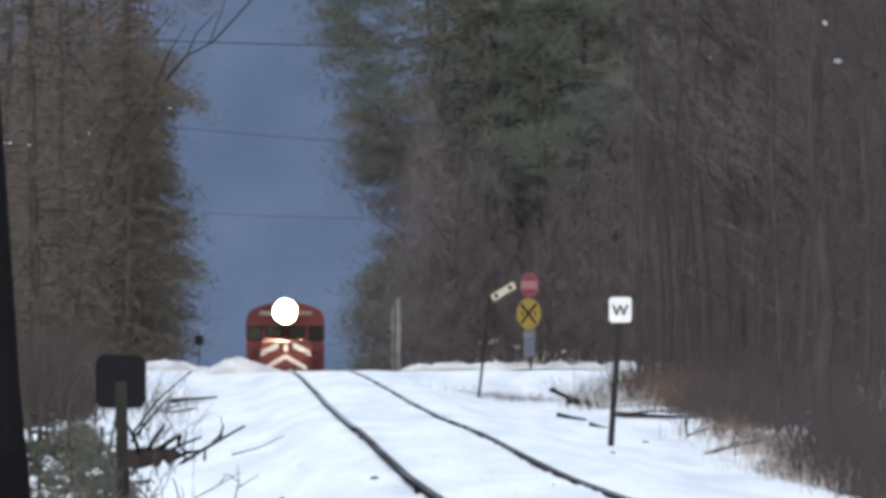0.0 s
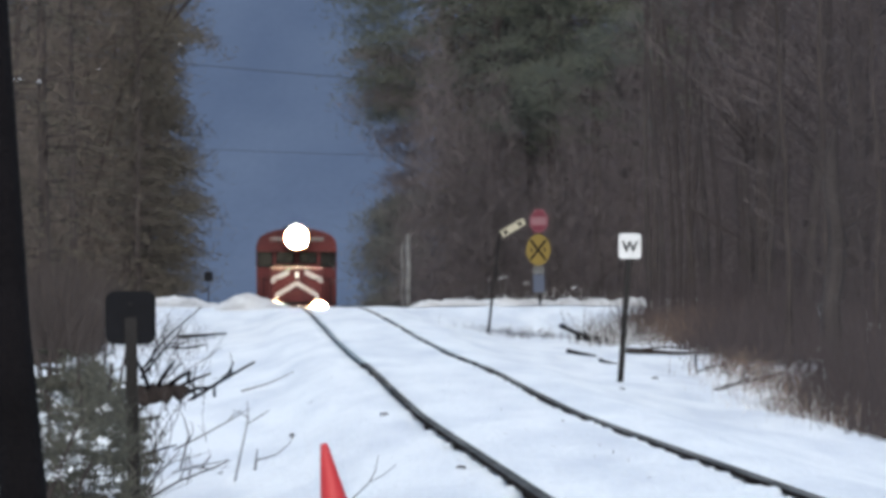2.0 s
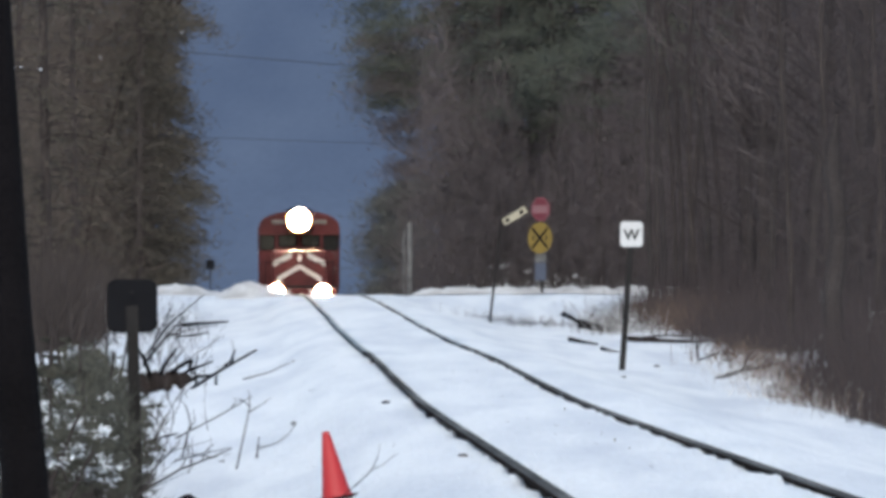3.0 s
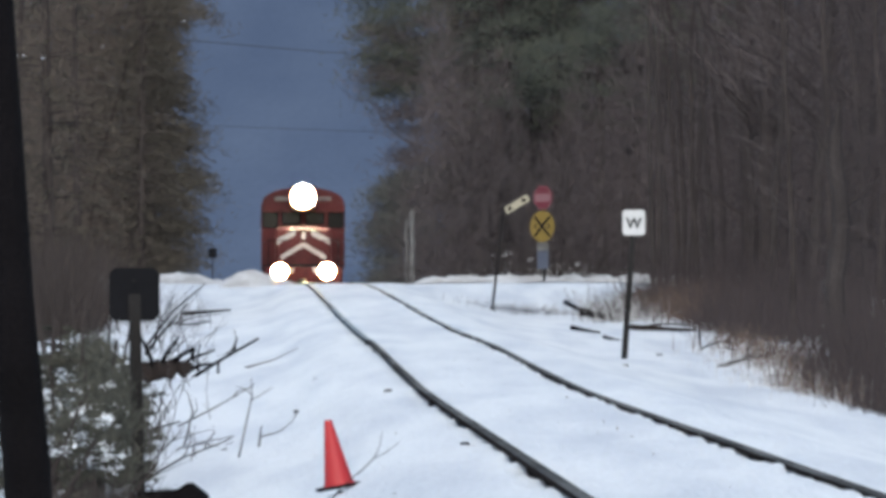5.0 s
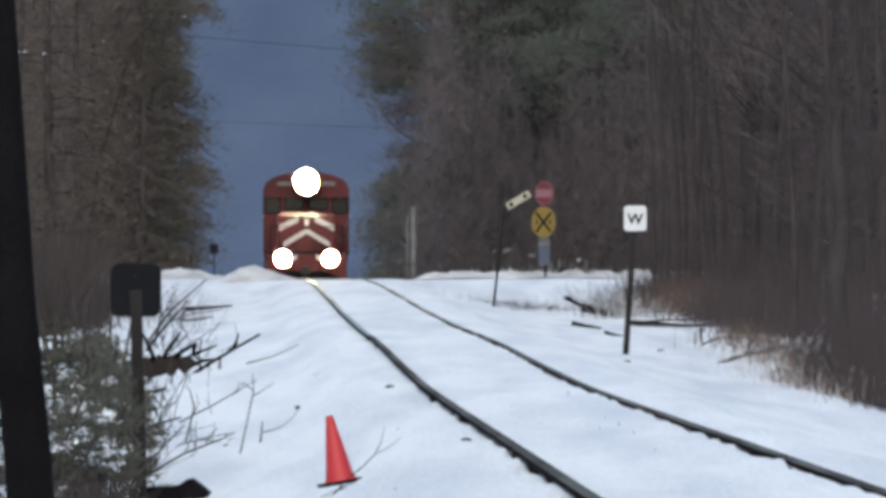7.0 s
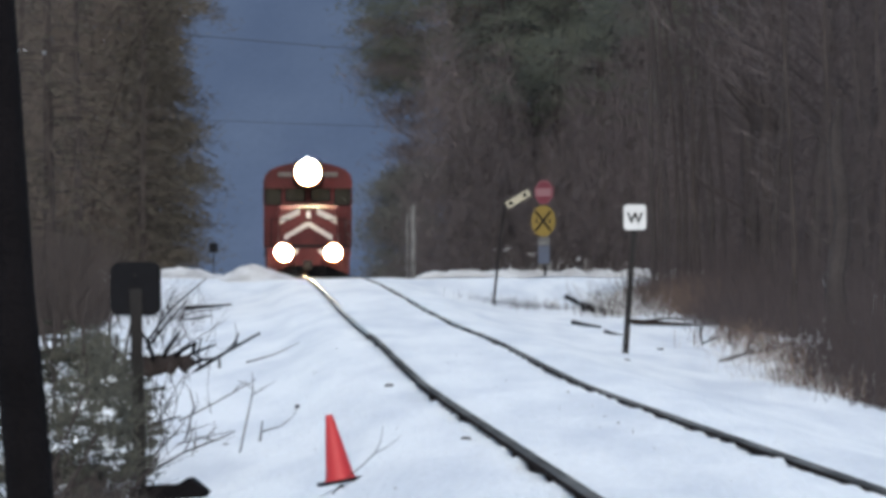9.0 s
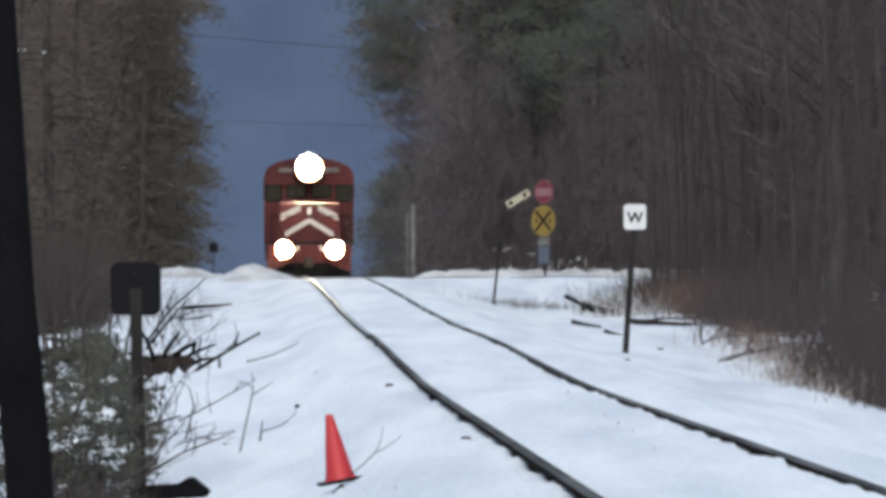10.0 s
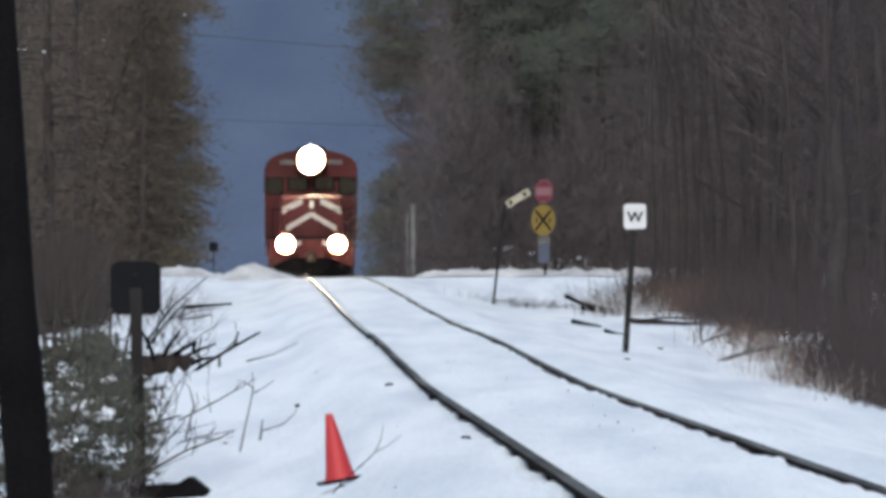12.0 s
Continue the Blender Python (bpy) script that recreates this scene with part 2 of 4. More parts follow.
def ground():
    xs = sorted(set([round(-60 + 2 * i, 2) for i in range(61)] + [round(-14 + 0.3 * i, 2) for i in range(87)] + [round(-2.4 + 0.12 * i, 2) for i in range(41)]
                    + [round(c + d, 3) for c in (-0.690, 0.735) for d in (-0.34, -0.27, -0.21, -0.16, -0.11, -0.05, 0.05, 0.1, 0.15, 0.2)]))
    ys = [-40 + 8 * i for i in range(9)] + [34 + 0.5 * i for i in range(160)] + [114 + 1.0 * i for i in range(200)] + [316 + 6 * i for i in range(36)]
    v = [(x + track_x(y), y, land(x + track_x(y), y)) for y in ys for x in xs]
    n = len(xs)
    f = [(j * n + i, j * n + i + 1, (j + 1) * n + i + 1, (j + 1) * n + i) for j in range(len(ys) - 1) for i in range(n - 1)]
    # outward to the horizon
    k = len(v)
    rim = [i for i in range(n)] + [j * n + n - 1 for j in range(1, len(ys))] + [(len(ys) - 1) * n + i for i in range(n - 2, -1, -1)] + [j * n for j in range(len(ys) - 2, 0, -1)]
    for i in rim:
        x, y, z = v[i]
        d = Vector((x, y - 200, 0)).normalized()
        v.append((x + d.x * 4000, y + d.y * 4000, z - 3))
    m = len(rim)
    for i in range(m):
        j = (i + 1) % m
        f.append((rim[i], k + i, k + j, rim[j]))
    me = bpy.data.meshes.new("ground")
    me.from_pydata(v, [], f)
    me.materials.append(SNOW)
    me.polygons.foreach_set("use_smooth", [True] * len(me.polygons))
    me.update()
    ob = new("ground", me)
    return tagged(ob, "wind-packed white snow over a railway embankment", "snow", kind="structure")


ground()


# ---------------------------------------------------------------- track
def rail(side):
    """One rail with foot, web and head, swept along the line."""
    shape = [(-0.070, -0.165), (0.070, -0.165), (0.070, -0.150), (0.012, -0.135), (0.012, -0.045), (0.036, -0.038), (0.037, -0.006), (0.030, 0.0),
             (-0.030, 0.0), (-0.037, -0.006), (-0.036, -0.038), (-0.012, -0.045), (-0.012, -0.135), (-0.070, -0.150)]
    ys = [-40 + 4 * i for i in range(19)] + [34 + 1.5 * i for i in range(200)] + [340 + 4 * i for i in range(40)]
    v, f, mats = [], [], []
    n = len(shape)
    for y in ys:
        cx, cz = track_x(y) + (0.735 if side > 0 else -0.690), rail_z(y)
        wob = 0.012 * noise.noise((side * 3, y * 0.06, 2))
        v += [(cx + a + wob, y, cz + b) for a, b in shape]
    for j in range(len(ys) - 1):
        for i in range(n):
            k = (i + 1) % n
            f.append((j * n + i, j * n + k, (j + 1) * n + k, (j + 1) * n + i))
            worn = noise.noise((side * 7, ys[j] * 0.33, 4)) + 0.5 * noise.noise((side * 5, ys[j] * 0.9, 11))
            # the head is polished in stretches, rusty between them
            mats.append(0 if i not in (7, 8) else 1 if worn > 0.60 - (1.05 if side < 0 else 0.72) * ease(104, 140, ys[j]) else 2)
    me = bpy.data.meshes.new("rail")
    me.from_pydata(v, [], f)
    me.materials.append(RAIL_SIDE)
    me.materials.append(RAIL_TOP)
    me.materials.append(RAIL_DULL)
    me.polygons.foreach_set("material_index", mats)
    me.update()
    return me


track = tagged(empty("railway_track", track_x(0), 0, 0), "single railway track, dark rails standing just proud of snow", "track", kind="structure")
for side in (-1, 1):
    r = part("rail", rail(side), None, track)
    r.matrix_parent_inverse = track.matrix_basis.inverted()


# ---------------------------------------------------------------- locomotive (front faces -y, origin on the rail top under the front)
def arc_roof(half, eaves, top, y0, y1, n=12):
    """A roof arched across, from eaves to crown, with flat ends."""
    pts = [(-half, eaves - 0.25)]
    for i in range(n + 1):
        a = math.pi * (1 - i / n)
        pts.append((half * math.cos(a) if abs(math.cos(a)) < 0.999 else half * math.copysign(1, math.cos(a)), eaves + (top - eaves) * math.sin(a) ** 0.8))
    pts.append((half, eaves - 0.25))
    bm = prism(pts, y1 - y0)
    bmesh.ops.translate(bm, verts=bm.verts[:], vec=(0, (y0 + y1) / 2, 0))
    return bm


def stroke(x0, z0, x1, z1, thick):
    """A slanting painted band, upright at its ends."""
    return prism([(x0, z0 - thick / 2), (x1, z1 - thick / 2), (x1, z1 + thick / 2), (x0, z0 + thick / 2)], 0.012)


def locomotive():
    loco = tagged(empty("locomotive", track_x(382), 382, rail_z(382)), "red diesel locomotive with white nose chevrons and burning lamps", "locomotive")
    part("underframe", box(-1.48, 1.48, 0.75, 17.2, 1.18, 1.52, 0.04), RED, loco)
    part("deck", box(-1.52, 1.52, 0.55, 17.3, 1.52, 1.57, 0.015), BLACK, loco)
    # front end
    pilot = part("pilot", prism([(-1.45, 0.55), (-1.25, 0.30), (1.25, 0.30), (1.45, 0.55), (1.45, 1.50), (-1.45, 1.50)], 0.10, bevel=0.015), RED, loco, "", pose(0, 0.55, 0))
    for sx in (-1, 1):
        part("white_band", stroke(sx * 0.62, 1.28, sx * 0.36, 1.40, 0.16), FADED_WHITE, pilot, "white painted band", pose(0, -0.058, 0))
    plow = bmesh.new()
    rows = []
    for z, y in ((0.12, -0.05), (0.36, 0.10), (0.88, 0.36)):
        rows.append([plow.verts.new((x, y + 0.30 * abs(x) / 1.4, z)) for x in (-1.42, -0.7, 0, 0.7, 1.42)])
    for a, b in zip(rows, rows[1:]):
        for i in range(4):
            plow.faces.new((a[i], a[i + 1], b[i + 1], b[i]))
    bmesh.ops.solidify(plow, geom=plow.faces[:], thickness=0.04)
    part("snow_plow", plow, BLACK, loco)
    coupler = part("coupler", box(-0.14, 0.14, 0.16, 0.60, 0.78, 1.02, 0.03), POST, loco)
    part("knuckle", box(-0.20, 0.12, -0.04, 0.20, 0.74, 1.06, 0.07, 3), POST, coupler)
    for x in (-0.62, -0.48, 0.48, 0.62):
        hose = Soup()
        pts = [Vector((x, 0.50, 1.10)), Vector((x, 0.32, 1.0)), Vector((x * 0.96, 0.26, 0.72)), Vector((x * 0.9, 0.30, 0.50))]
        for a, b in zip(pts, pts[1:]):
            hose.tube(a, b, 0.024, 0.024, 8)
        part("air_hose", hose, BLACK, loco)
    for sx in (-1, 1):
        for k in range(3):
            part("step", box(sx * 1.2 - 0.22, sx * 1.2 + 0.22, 0.60, 0.95, 0.45 + 0.34 * k, 0.49 + 0.34 * k, 0.008), POST, loco)
    # low nose with chevrons
    nose = part("nose", box(-1.05, 1.05, 1.0, 3.1, 1.57, 2.98, 0.09, 3), RED, loco)
    for sx in (-1, 1):
        part("chevron", stroke(sx * 0.99, 2.46, sx * 0.30, 2.80, 0.22), FADED_WHITE, nose, "white painted stripe", pose(0, 0.994, 0))
        part("chevron", stroke(sx * 0.84, 1.86, sx * 0.0, 2.36, 0.19), FADED_WHITE, nose, "white painted stripe", pose(0, 0.994, 0))
    part("ridge", box(-0.13, 0.13, 0.95, 1.05, 2.42, 2.96, 0.03), RED, nose)
    part("nose_plate", prism(rounded(0.13, 0.24, 0.03), 0.012), WHITE, nose, "small white plate", pose(0, 0.945, 2.68))
    part("nose_door", prism(rounded(0.5, 0.5, 0.05), 0.03), RED, nose, "", pose(0, 0.992, 1.84))
    for sx in (-1, 1):
        part("grab_iron", rod((sx * 1.30, 0.70, 1.57), (sx * 1.30, 0.70, 2.55), 0.02, sides=8), BLACK, loco)
        part("hand_rail", rod((sx * 1.30, 0.70, 2.50), (sx * 0.45, 0.70, 2.50), 0.018, sides=8), BLACK, loco)
        part("hand_rail", rod((sx * 1.45, 0.80, 2.50), (sx * 1.45, 3.0, 2.50), 0.018, sides=8), BLACK, loco)
    # cab
    cab = part("cab", box(-1.56, 1.56, 3.0, 5.6, 1.57, 3.95, 0.04), RED, loco)
    part("roof", arc_roof(1.56, 3.90, 4.58, 2.86, 5.75), RED, loco)
    for sx in (-1, 1):
        part("front_window", prism(rounded(0.50, 0.66, 0.07), 0.03), GLASS, cab, "", pose(sx * 1.22, 2.992, 3.42))
        part("window_frame", prism(rounded(0.60, 0.76, 0.10), 0.02), BLACK, cab, "", pose(sx * 1.22, 2.996, 3.42))
        part("front_window", prism(rounded(0.62, 0.50, 0.06), 0.03), GLASS, cab, "", pose(sx * 0.45, 2.992, 3.48))
        part("window_frame", prism(rounded(0.72, 0.60, 0.08), 0.02), BLACK, cab, "", pose(sx * 0.45, 2.996, 3.48))
        part("side_window", prism([(3.5, 3.05), (5.0, 3.05), (5.0, 3.75), (3.5, 3.75)], 0.03, "X"), GLASS, cab, "", pose(sx * 1.565, 0, 0))
        part("number_board", box(sx * 0.80 - 0.26, sx * 0.80 + 0.26, 2.80, 2.90, 4.06, 4.22, 0.02), GREYWOOD, loco)
        part("wiper", rod((sx * 0.45 - 0.10, 2.968, 3.27), (sx * 0.45 + 0.12, 2.968, 3.62), 0.012, sides=6), BLACK, cab)
    part("walkway", box(-1.35, 1.35, 0.60, 1.0, 1.57, 1.62, 0.01), POST, loco)
    part("drip_strip", box(-1.58, 1.58, 2.90, 5.7, 3.88, 3.93, 0.01), BLACK, loco)
    # lamps: lenses widened to the size of their glare
    hood = part("headlight", box(-0.52, 0.52, 2.75, 2.90, 3.70, 4.66, 0.20, 4), BLACK, loco)
    # tube added to keep the headlamp's light off the nose
    rim = Soup()
    rim.tube((0, 2.20, 4.20), (0, 2.76, 4.20), 0.47, 0.47, 36)
    part("rim", rim, BLACK, hood)
    part("lens", prism(ring(0.39, 36), 0.008), LAMP, hood, "burning headlamp", pose(0, 2.735, 4.20))
    part("halo_ring", prism(ring(0.455, 36), 0.008), LAMP_HALO, hood, "warm glowing ring for the lamp halo", pose(0, 2.744, 4.20))
    for sx in (-1, 1):
        ditch = part("ditch_light", rod((sx * 0.865, 0.36, 1.33), (sx * 0.865, 0.56, 1.33), 0.33, 0.2, 24), BLACK, loco)
        # tube added to stop the ditch lamp lighting the pilot
        rim = Soup()
        rim.tube((sx * 0.865, 0.05, 1.33), (sx * 0.865, 0.37, 1.33), 0.335, 0.335, 28)
        part("rim", rim, BLACK, ditch)
        part("lens", prism(ring(0.255, 24), 0.008), LAMP, ditch, "burning ditch lamp", pose(sx * 0.865, 0.347, 1.33))
        part("halo_ring", prism(ring(0.315, 24), 0.008), LAMP_HALO, ditch, "warm glowing ring for the lamp halo", pose(sx * 0.865, 0.356, 1.33))
    # behind the cab
    part("long_hood", box(-0.95, 0.95, 5.6, 16.6, 1.57, 4.15, 0.12, 3), RED, loco)
    for k in range(3):
        part("fan", rod((0, 9.5 + 2.2 * k, 4.15), (0, 9.5 + 2.2 * k, 4.32), 0.6, 0.58, 20), BLACK, loco)
    part("exhaust_stack", box(-0.3, 0.3, 7.2, 7.7, 4.15, 4.42, 0.03), BLACK, loco)
    horn = part("horn", rod((-0.02, 3.3, 4.74), (-0.02, 3.75, 4.74), 0.07, 0.025, 14), STEEL, loco)
    part("horn_bracket", box(-0.05, 0.01, 3.5, 3.56, 4.52, 4.74, 0.01), POST, horn)
    part("fuel_tank", box(-1.25, 1.25, 6.8, 11.0, 0.35, 1.15, 0.12, 3), BLACK, loco)
    for cy in (3.6, 13.9):
        truck = part("truck_frame", box(-1.15, 1.15, cy - 1.7, cy + 1.7, 0.45, 0.85, 0.06), BLACK, loco)
        for sx in (-1, 1):
            for dy in (-1.2, 1.2):
                part("wheel", rod((sx * 0.68, cy + dy, 0.505), (sx * 0.81, cy + dy, 0.505), 0.505, 0.50, 28), POST, truck)
    return loco


LOCO = locomotive()


# ---------------------------------------------------------------- far hill
def far_hill():
    v, f = [], []
    n, rows = 80, 10
    for j in range(rows + 1):
        for i in range(n + 1):
            a = (i / n - 0.5) * 1.6
            x, y = 3600 * math.sin(a), 3300 * math.cos(a) + 40 * j
            h = 330 + 60 * noise.noise((x * 0.0012, 3, 0)) + 18 * noise.noise((x * 0.008, 7, 0))
            v.append((x, y, -20 + h * j / rows))
    for j in range(rows):
        for i in range(n):
            k = j * (n + 1) + i
            f.append((k, k + 1, k + n + 2, k + n + 1))
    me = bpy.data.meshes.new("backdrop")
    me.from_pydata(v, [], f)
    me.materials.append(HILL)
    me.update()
    tagged(new("backdrop", me), "far wooded mountainside with blue haze put into its glowing colour", "mountain", kind="structure")


far_hill()


# ---------------------------------------------------------------- trees
def bare_tree(height, seed, spread=1.0, girth=1.0, fine=1.0):
    """Trunk and crown of a leafless tree, standing at the origin."""
    rnd = random.Random(seed)
    trunk, crown = Soup(), Soup()
    p, d = Vector((0, 0, -0.3)), Vector((rnd.uniform(-0.05, 0.05), rnd.uniform(-0.05, 0.05), 1))
    r0, steps = (height * 0.011 + 0.02) * girth, 9
    line = []
    for i in range(steps):
        q = p + d * (height + 0.3) / steps
        ra, rb = r0 * (1 - i / steps) ** 0.8 + 0.012, r0 * (1 - (i + 1) / steps) ** 0.8 + 0.012
        line.append((p, q, ra))
        p = q
        d = (d + Vector((rnd.uniform(-0.09, 0.09), rnd.uniform(-0.09, 0.09), 0))).normalized()
    trunk.pipe([a for a, b, c in line] + [p], [c for a, b, c in line] + [0.012], 7)
    for i in range(46):
        h = rnd.uniform(0.12, 1.0) ** 0.8
        a, b, ra = line[min(steps - 1, int(h * steps))]
        o = a.lerp(b, rnd.random())
        ang = rnd.uniform(0, 2 * math.pi)
        length = height * spread * rnd.uniform(0.10, 0.24) * (1.25 - 0.7 * h)
        rise = rnd.uniform(0.15, 1.0)
        dirn = Vector((math.cos(ang), math.sin(ang), rise)).normalized()
        pa, br = o, max(0.012 * fine, ra * 0.26 * fine)
        for s in range(4):
            pb = pa + dirn * length / 4
            (trunk if s < 3 else crown).tube(pa, pb, br * (1 - s / 4.6), br * (1 - (s + 1) / 4.6), 3)
            for k in range(4):
                side = (dirn + Vector((rnd.uniform(-1, 1), rnd.uniform(-1, 1), rnd.uniform(-0.3, 0.9)))).normalized()
                e = pa.lerp(pb, rnd.random())
                ln = length * rnd.uniform(0.15, 0.42)
                g = e + side * ln
                crown.blade(e, g, 0.010 * fine, side.orthogonal().normalized())
                for t in range(3):
                    w = e.lerp(g, rnd.uniform(0.3, 1))
                    tip = w + (side + Vector((rnd.uniform(-1, 1), rnd.uniform(-1, 1), rnd.uniform(-0.5, 0.8)))).normalized() * ln * rnd.uniform(0.3, 0.6)
                    crown.blade(w, tip, 0.008 * fine, (tip - w).orthogonal().normalized())
            dirn = (dirn + Vector((rnd.uniform(-0.25, 0.25), rnd.uniform(-0.25, 0.25), rnd.uniform(-0.1, 0.25)))).normalized()
            pa = pb
    return trunk, crown


def evergreen(height, seed, clear, reach, droop, density=30, leaf=1.0, blade=1.0):
    """Trunk and crown of a conifer; clear: the bare share of the trunk."""
    rnd = random.Random(seed)
    trunk, crown = Soup(), Soup()
    r0 = (height * 0.008 + 0.02)
    top = Vector((rnd.uniform(-0.4, 0.4), rnd.uniform(-0.4, 0.4), height))
    trunk.pipe([(0, 0, -0.3), top * 0.25, top * 0.5, top * 0.75, top], [r0, r0 * 0.82, r0 * 0.6, r0 * 0.35, 0.012], 8)
    z = clear * height
    while z < height - 0.3:
        share = (z - clear * height) / (height * (1 - clear))
        for k in range(rnd.randint(3, 6)):
            if rnd.random() < 0.12:
                continue
            ang = rnd.uniform(0, 2 * math.pi)
            ln = reach * (1 - share) ** 0.8 * rnd.uniform(0.55, 1.15) * (0.6 + 0.4 * min(1, share * 5)) + 0.25 * leaf
            o = top * (z / height) + Vector((0, 0, rnd.uniform(-0.2, 0.2) * leaf))
            out = Vector((math.cos(ang), math.sin(ang), 0))
            pts = [o + out * ln * s + Vector((0, 0, ln * (0.25 * s - droop * s * s))) for s in (0, 0.35, 0.7, 1)]
            for s in range(3):
                trunk.tube(pts[s], pts[s + 1], 0.03 * leaf * (1 - s / 3.4), 0.03 * leaf * (1 - (s + 1) / 3.4), 3)
            across = Vector((-out.y, out.x, 0))
            for m in range(int(density * (0.4 + ln / reach))):
                s = rnd.uniform(0.22, 1) * 2.999
                a = pts[int(s)].lerp(pts[int(s) + 1], s - int(s))
                way = (out * rnd.uniform(0.1, 0.9) + across * rnd.uniform(-1, 1) + Vector((0, 0, rnd.uniform(-0.7, 0.35)))).normalized()
                w = rnd.uniform(0.12, 0.36) * leaf * blade
                tilt = Vector((rnd.uniform(-1, 1), rnd.uniform(-1, 1), rnd.uniform(-1, 1))).cross(way).normalized()
                crown.blade(a, a + way * w, w * 0.125, tilt)
        z += rnd.uniform(0.28, 0.62) * max(0.3, leaf)
    return trunk, crown


def plant(name, pair, bark, leaf, label, category):
    """A tree built once, to be copied; it waits at its first place."""
    ob = tagged(new(name), label, category)
    part("trunk", pair[0], bark, ob)
    part("crown", pair[1], leaf, ob)
    return ob


def set_tree(ob, x, y, first, turn=0.0, lean=0.0):
    m = pose(x, y, land(x, y) - 0.05, lean, 0, turn)
    if first:
        ob.matrix_basis = m
        return ob
    return copy_thing(ob, m)


tree_rnd = random.Random(11)
BARE = [plant("bare_tree", bare_tree(h, 40 + i, sp), bark, TWIG, label, "tree") for i, (h, sp, bark, label) in enumerate((
    (17, 1.0, BARK, "tall leafless hardwood with dense grey-brown twigs"), (15, 1.1, BARK, "leafless hardwood with spreading fine twigs"),
    (19, 0.9, PALE_BARK, "tall leafless tree with pale grey bark"), (13, 1.2, BARK, "slim leafless tree at the wood's edge"),
    (10, 1.2, PALE_BARK, "young leafless tree with thin pale branches"), (16, 1.0, BARK, "leafless brown-barked forest tree")))]
PINE = [plant("pine_tree", evergreen(h, 70 + i, c, r, 0.34, 60, 1.0, 0.70), BARK, NEEDLE, label, "tree") for i, (h, c, r, label) in enumerate((
    (20, 0.34, 3.6, "tall dark green pine with feathery spreading boughs"), (18, 0.28, 3.2, "dark green pine with drooping boughs"),
    (22, 0.42, 3.8, "tall pine, bare below and green above")))]
HEMLOCK = [plant("hemlock_tree", evergreen(h, 90 + i, c, r, 0.45, 44, 1.0, 0.58), BARK, BROWN_NEEDLE, label, "tree") for i, (h, c, r, label) in enumerate((
    (15, 0.03, 2.3, "brownish winter hemlock with boughs to the ground"), (12, 0.02, 2.0, "dull olive-brown hemlock of the thicket"),
    (17, 0.08, 2.6, "tall dull hemlock with ragged outline")))]
YOUNG = [plant("young_tree", bare_tree(h, 140 + i, sp, 0.40, 0.42), bark, SHADED_TWIG, label, "tree") for i, (h, sp, bark, label) in enumerate((
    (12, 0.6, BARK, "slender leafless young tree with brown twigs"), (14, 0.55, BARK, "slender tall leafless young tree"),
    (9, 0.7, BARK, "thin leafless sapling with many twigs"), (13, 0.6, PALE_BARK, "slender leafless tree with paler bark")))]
used = set()


def grow(kind, x, y, group):
    first = kind.name not in used
    used.add(kind.name)
    ob = set_tree(kind, x, y, first, tree_rnd.uniform(0, 360), lean=tree_rnd.uniform(-2, 2))
    tagged(ob, group=group)


# wood on the left of the line
for i in range(44):
    y = tree_rnd.uniform(196, 420)
    edge = -0.0262 * y - 1.0 - (1.8 if y < 250 else 0)
    x = edge - 11 * tree_rnd.random() ** 1.5
    if 255 < y < 296 and x > -24:
        continue
    c = tree_rnd.random()
    grow(tree_rnd.choice(HEMLOCK) if c < 0.66 else tree_rnd.choice(BARE), x - (0 if c < 0.66 else 4.5), y, "trees of the wood beside the line")
for x, y, k in ((-9.4, 300, 1), (-10.0, 312, 0), (-10.4, 330, 2), (-10.5, 345, 1), (-11.2, 366, 0), (-11.9, 392, 2)):
    grow(HEMLOCK[k], x, y, "trees of the wood beside the line")
# wood on the right, before the crossing; its edge falls back in a shallow bay
def bay(y):
    return 0.95 * ease(110, 132, y) * (1 - ease(190, 222, y))


for i in range(74):
    y = tree_rnd.uniform(104, 256)
    x = 5.3 + bay(y) + 0.2 * math.sin(y) + 10 * tree_rnd.random() ** 1.4
    grow(tree_rnd.choice(YOUNG) if y < 190 or x < 7 else tree_rnd.choice(BARE), x, y, "trees of the wood beside the line")
# wood beyond the crossing
for i in range(36):
    y = tree_rnd.uniform(298, 400)
    x = -0.0035 * y + 1.8 + 21 * tree_rnd.random() ** 1.2
    c = tree_rnd.random()
    grow(tree_rnd.choice(PINE) if c < 0.16 else tree_rnd.choice(HEMLOCK) if c < 0.34 else tree_rnd.choice(BARE), x, y, "trees of the wood beside the line")
for x, y, k in ((1.6, 312, 0), (2.0, 300, 1), (1.7, 320, 2), (1.6, 337, 0), (1.4, 362, 1), (3.6, 296.5, 0), (6.6, 296.2, 2), (5.0, 296.8, 1), (1.6, 297, 2), (8.8, 296.5, 0), (1.9, 350, 2), (2.4, 322, 0), (3.8, 304, 2), (2.2, 336, 2), (6.0, 301, 0), (9.5, 306, 1)):
    grow(PINE[k], x, y, "trees of the wood beside the line")


for x, y, k in ((-11.1, 316, 3), (-11.6, 309, 1)):
    grow(BARE[k], x, y, "trees of the wood beside the line")
grow(HEMLOCK[2], -9.5, 304, "trees of the wood beside the line")
for x, y, k in ((0.7, 304, 1), (0.5, 328, 0), (0.4, 352, 2), (1.4, 299, 1)):
    grow(HEMLOCK[k], x, y, "trees of the wood beside the line")


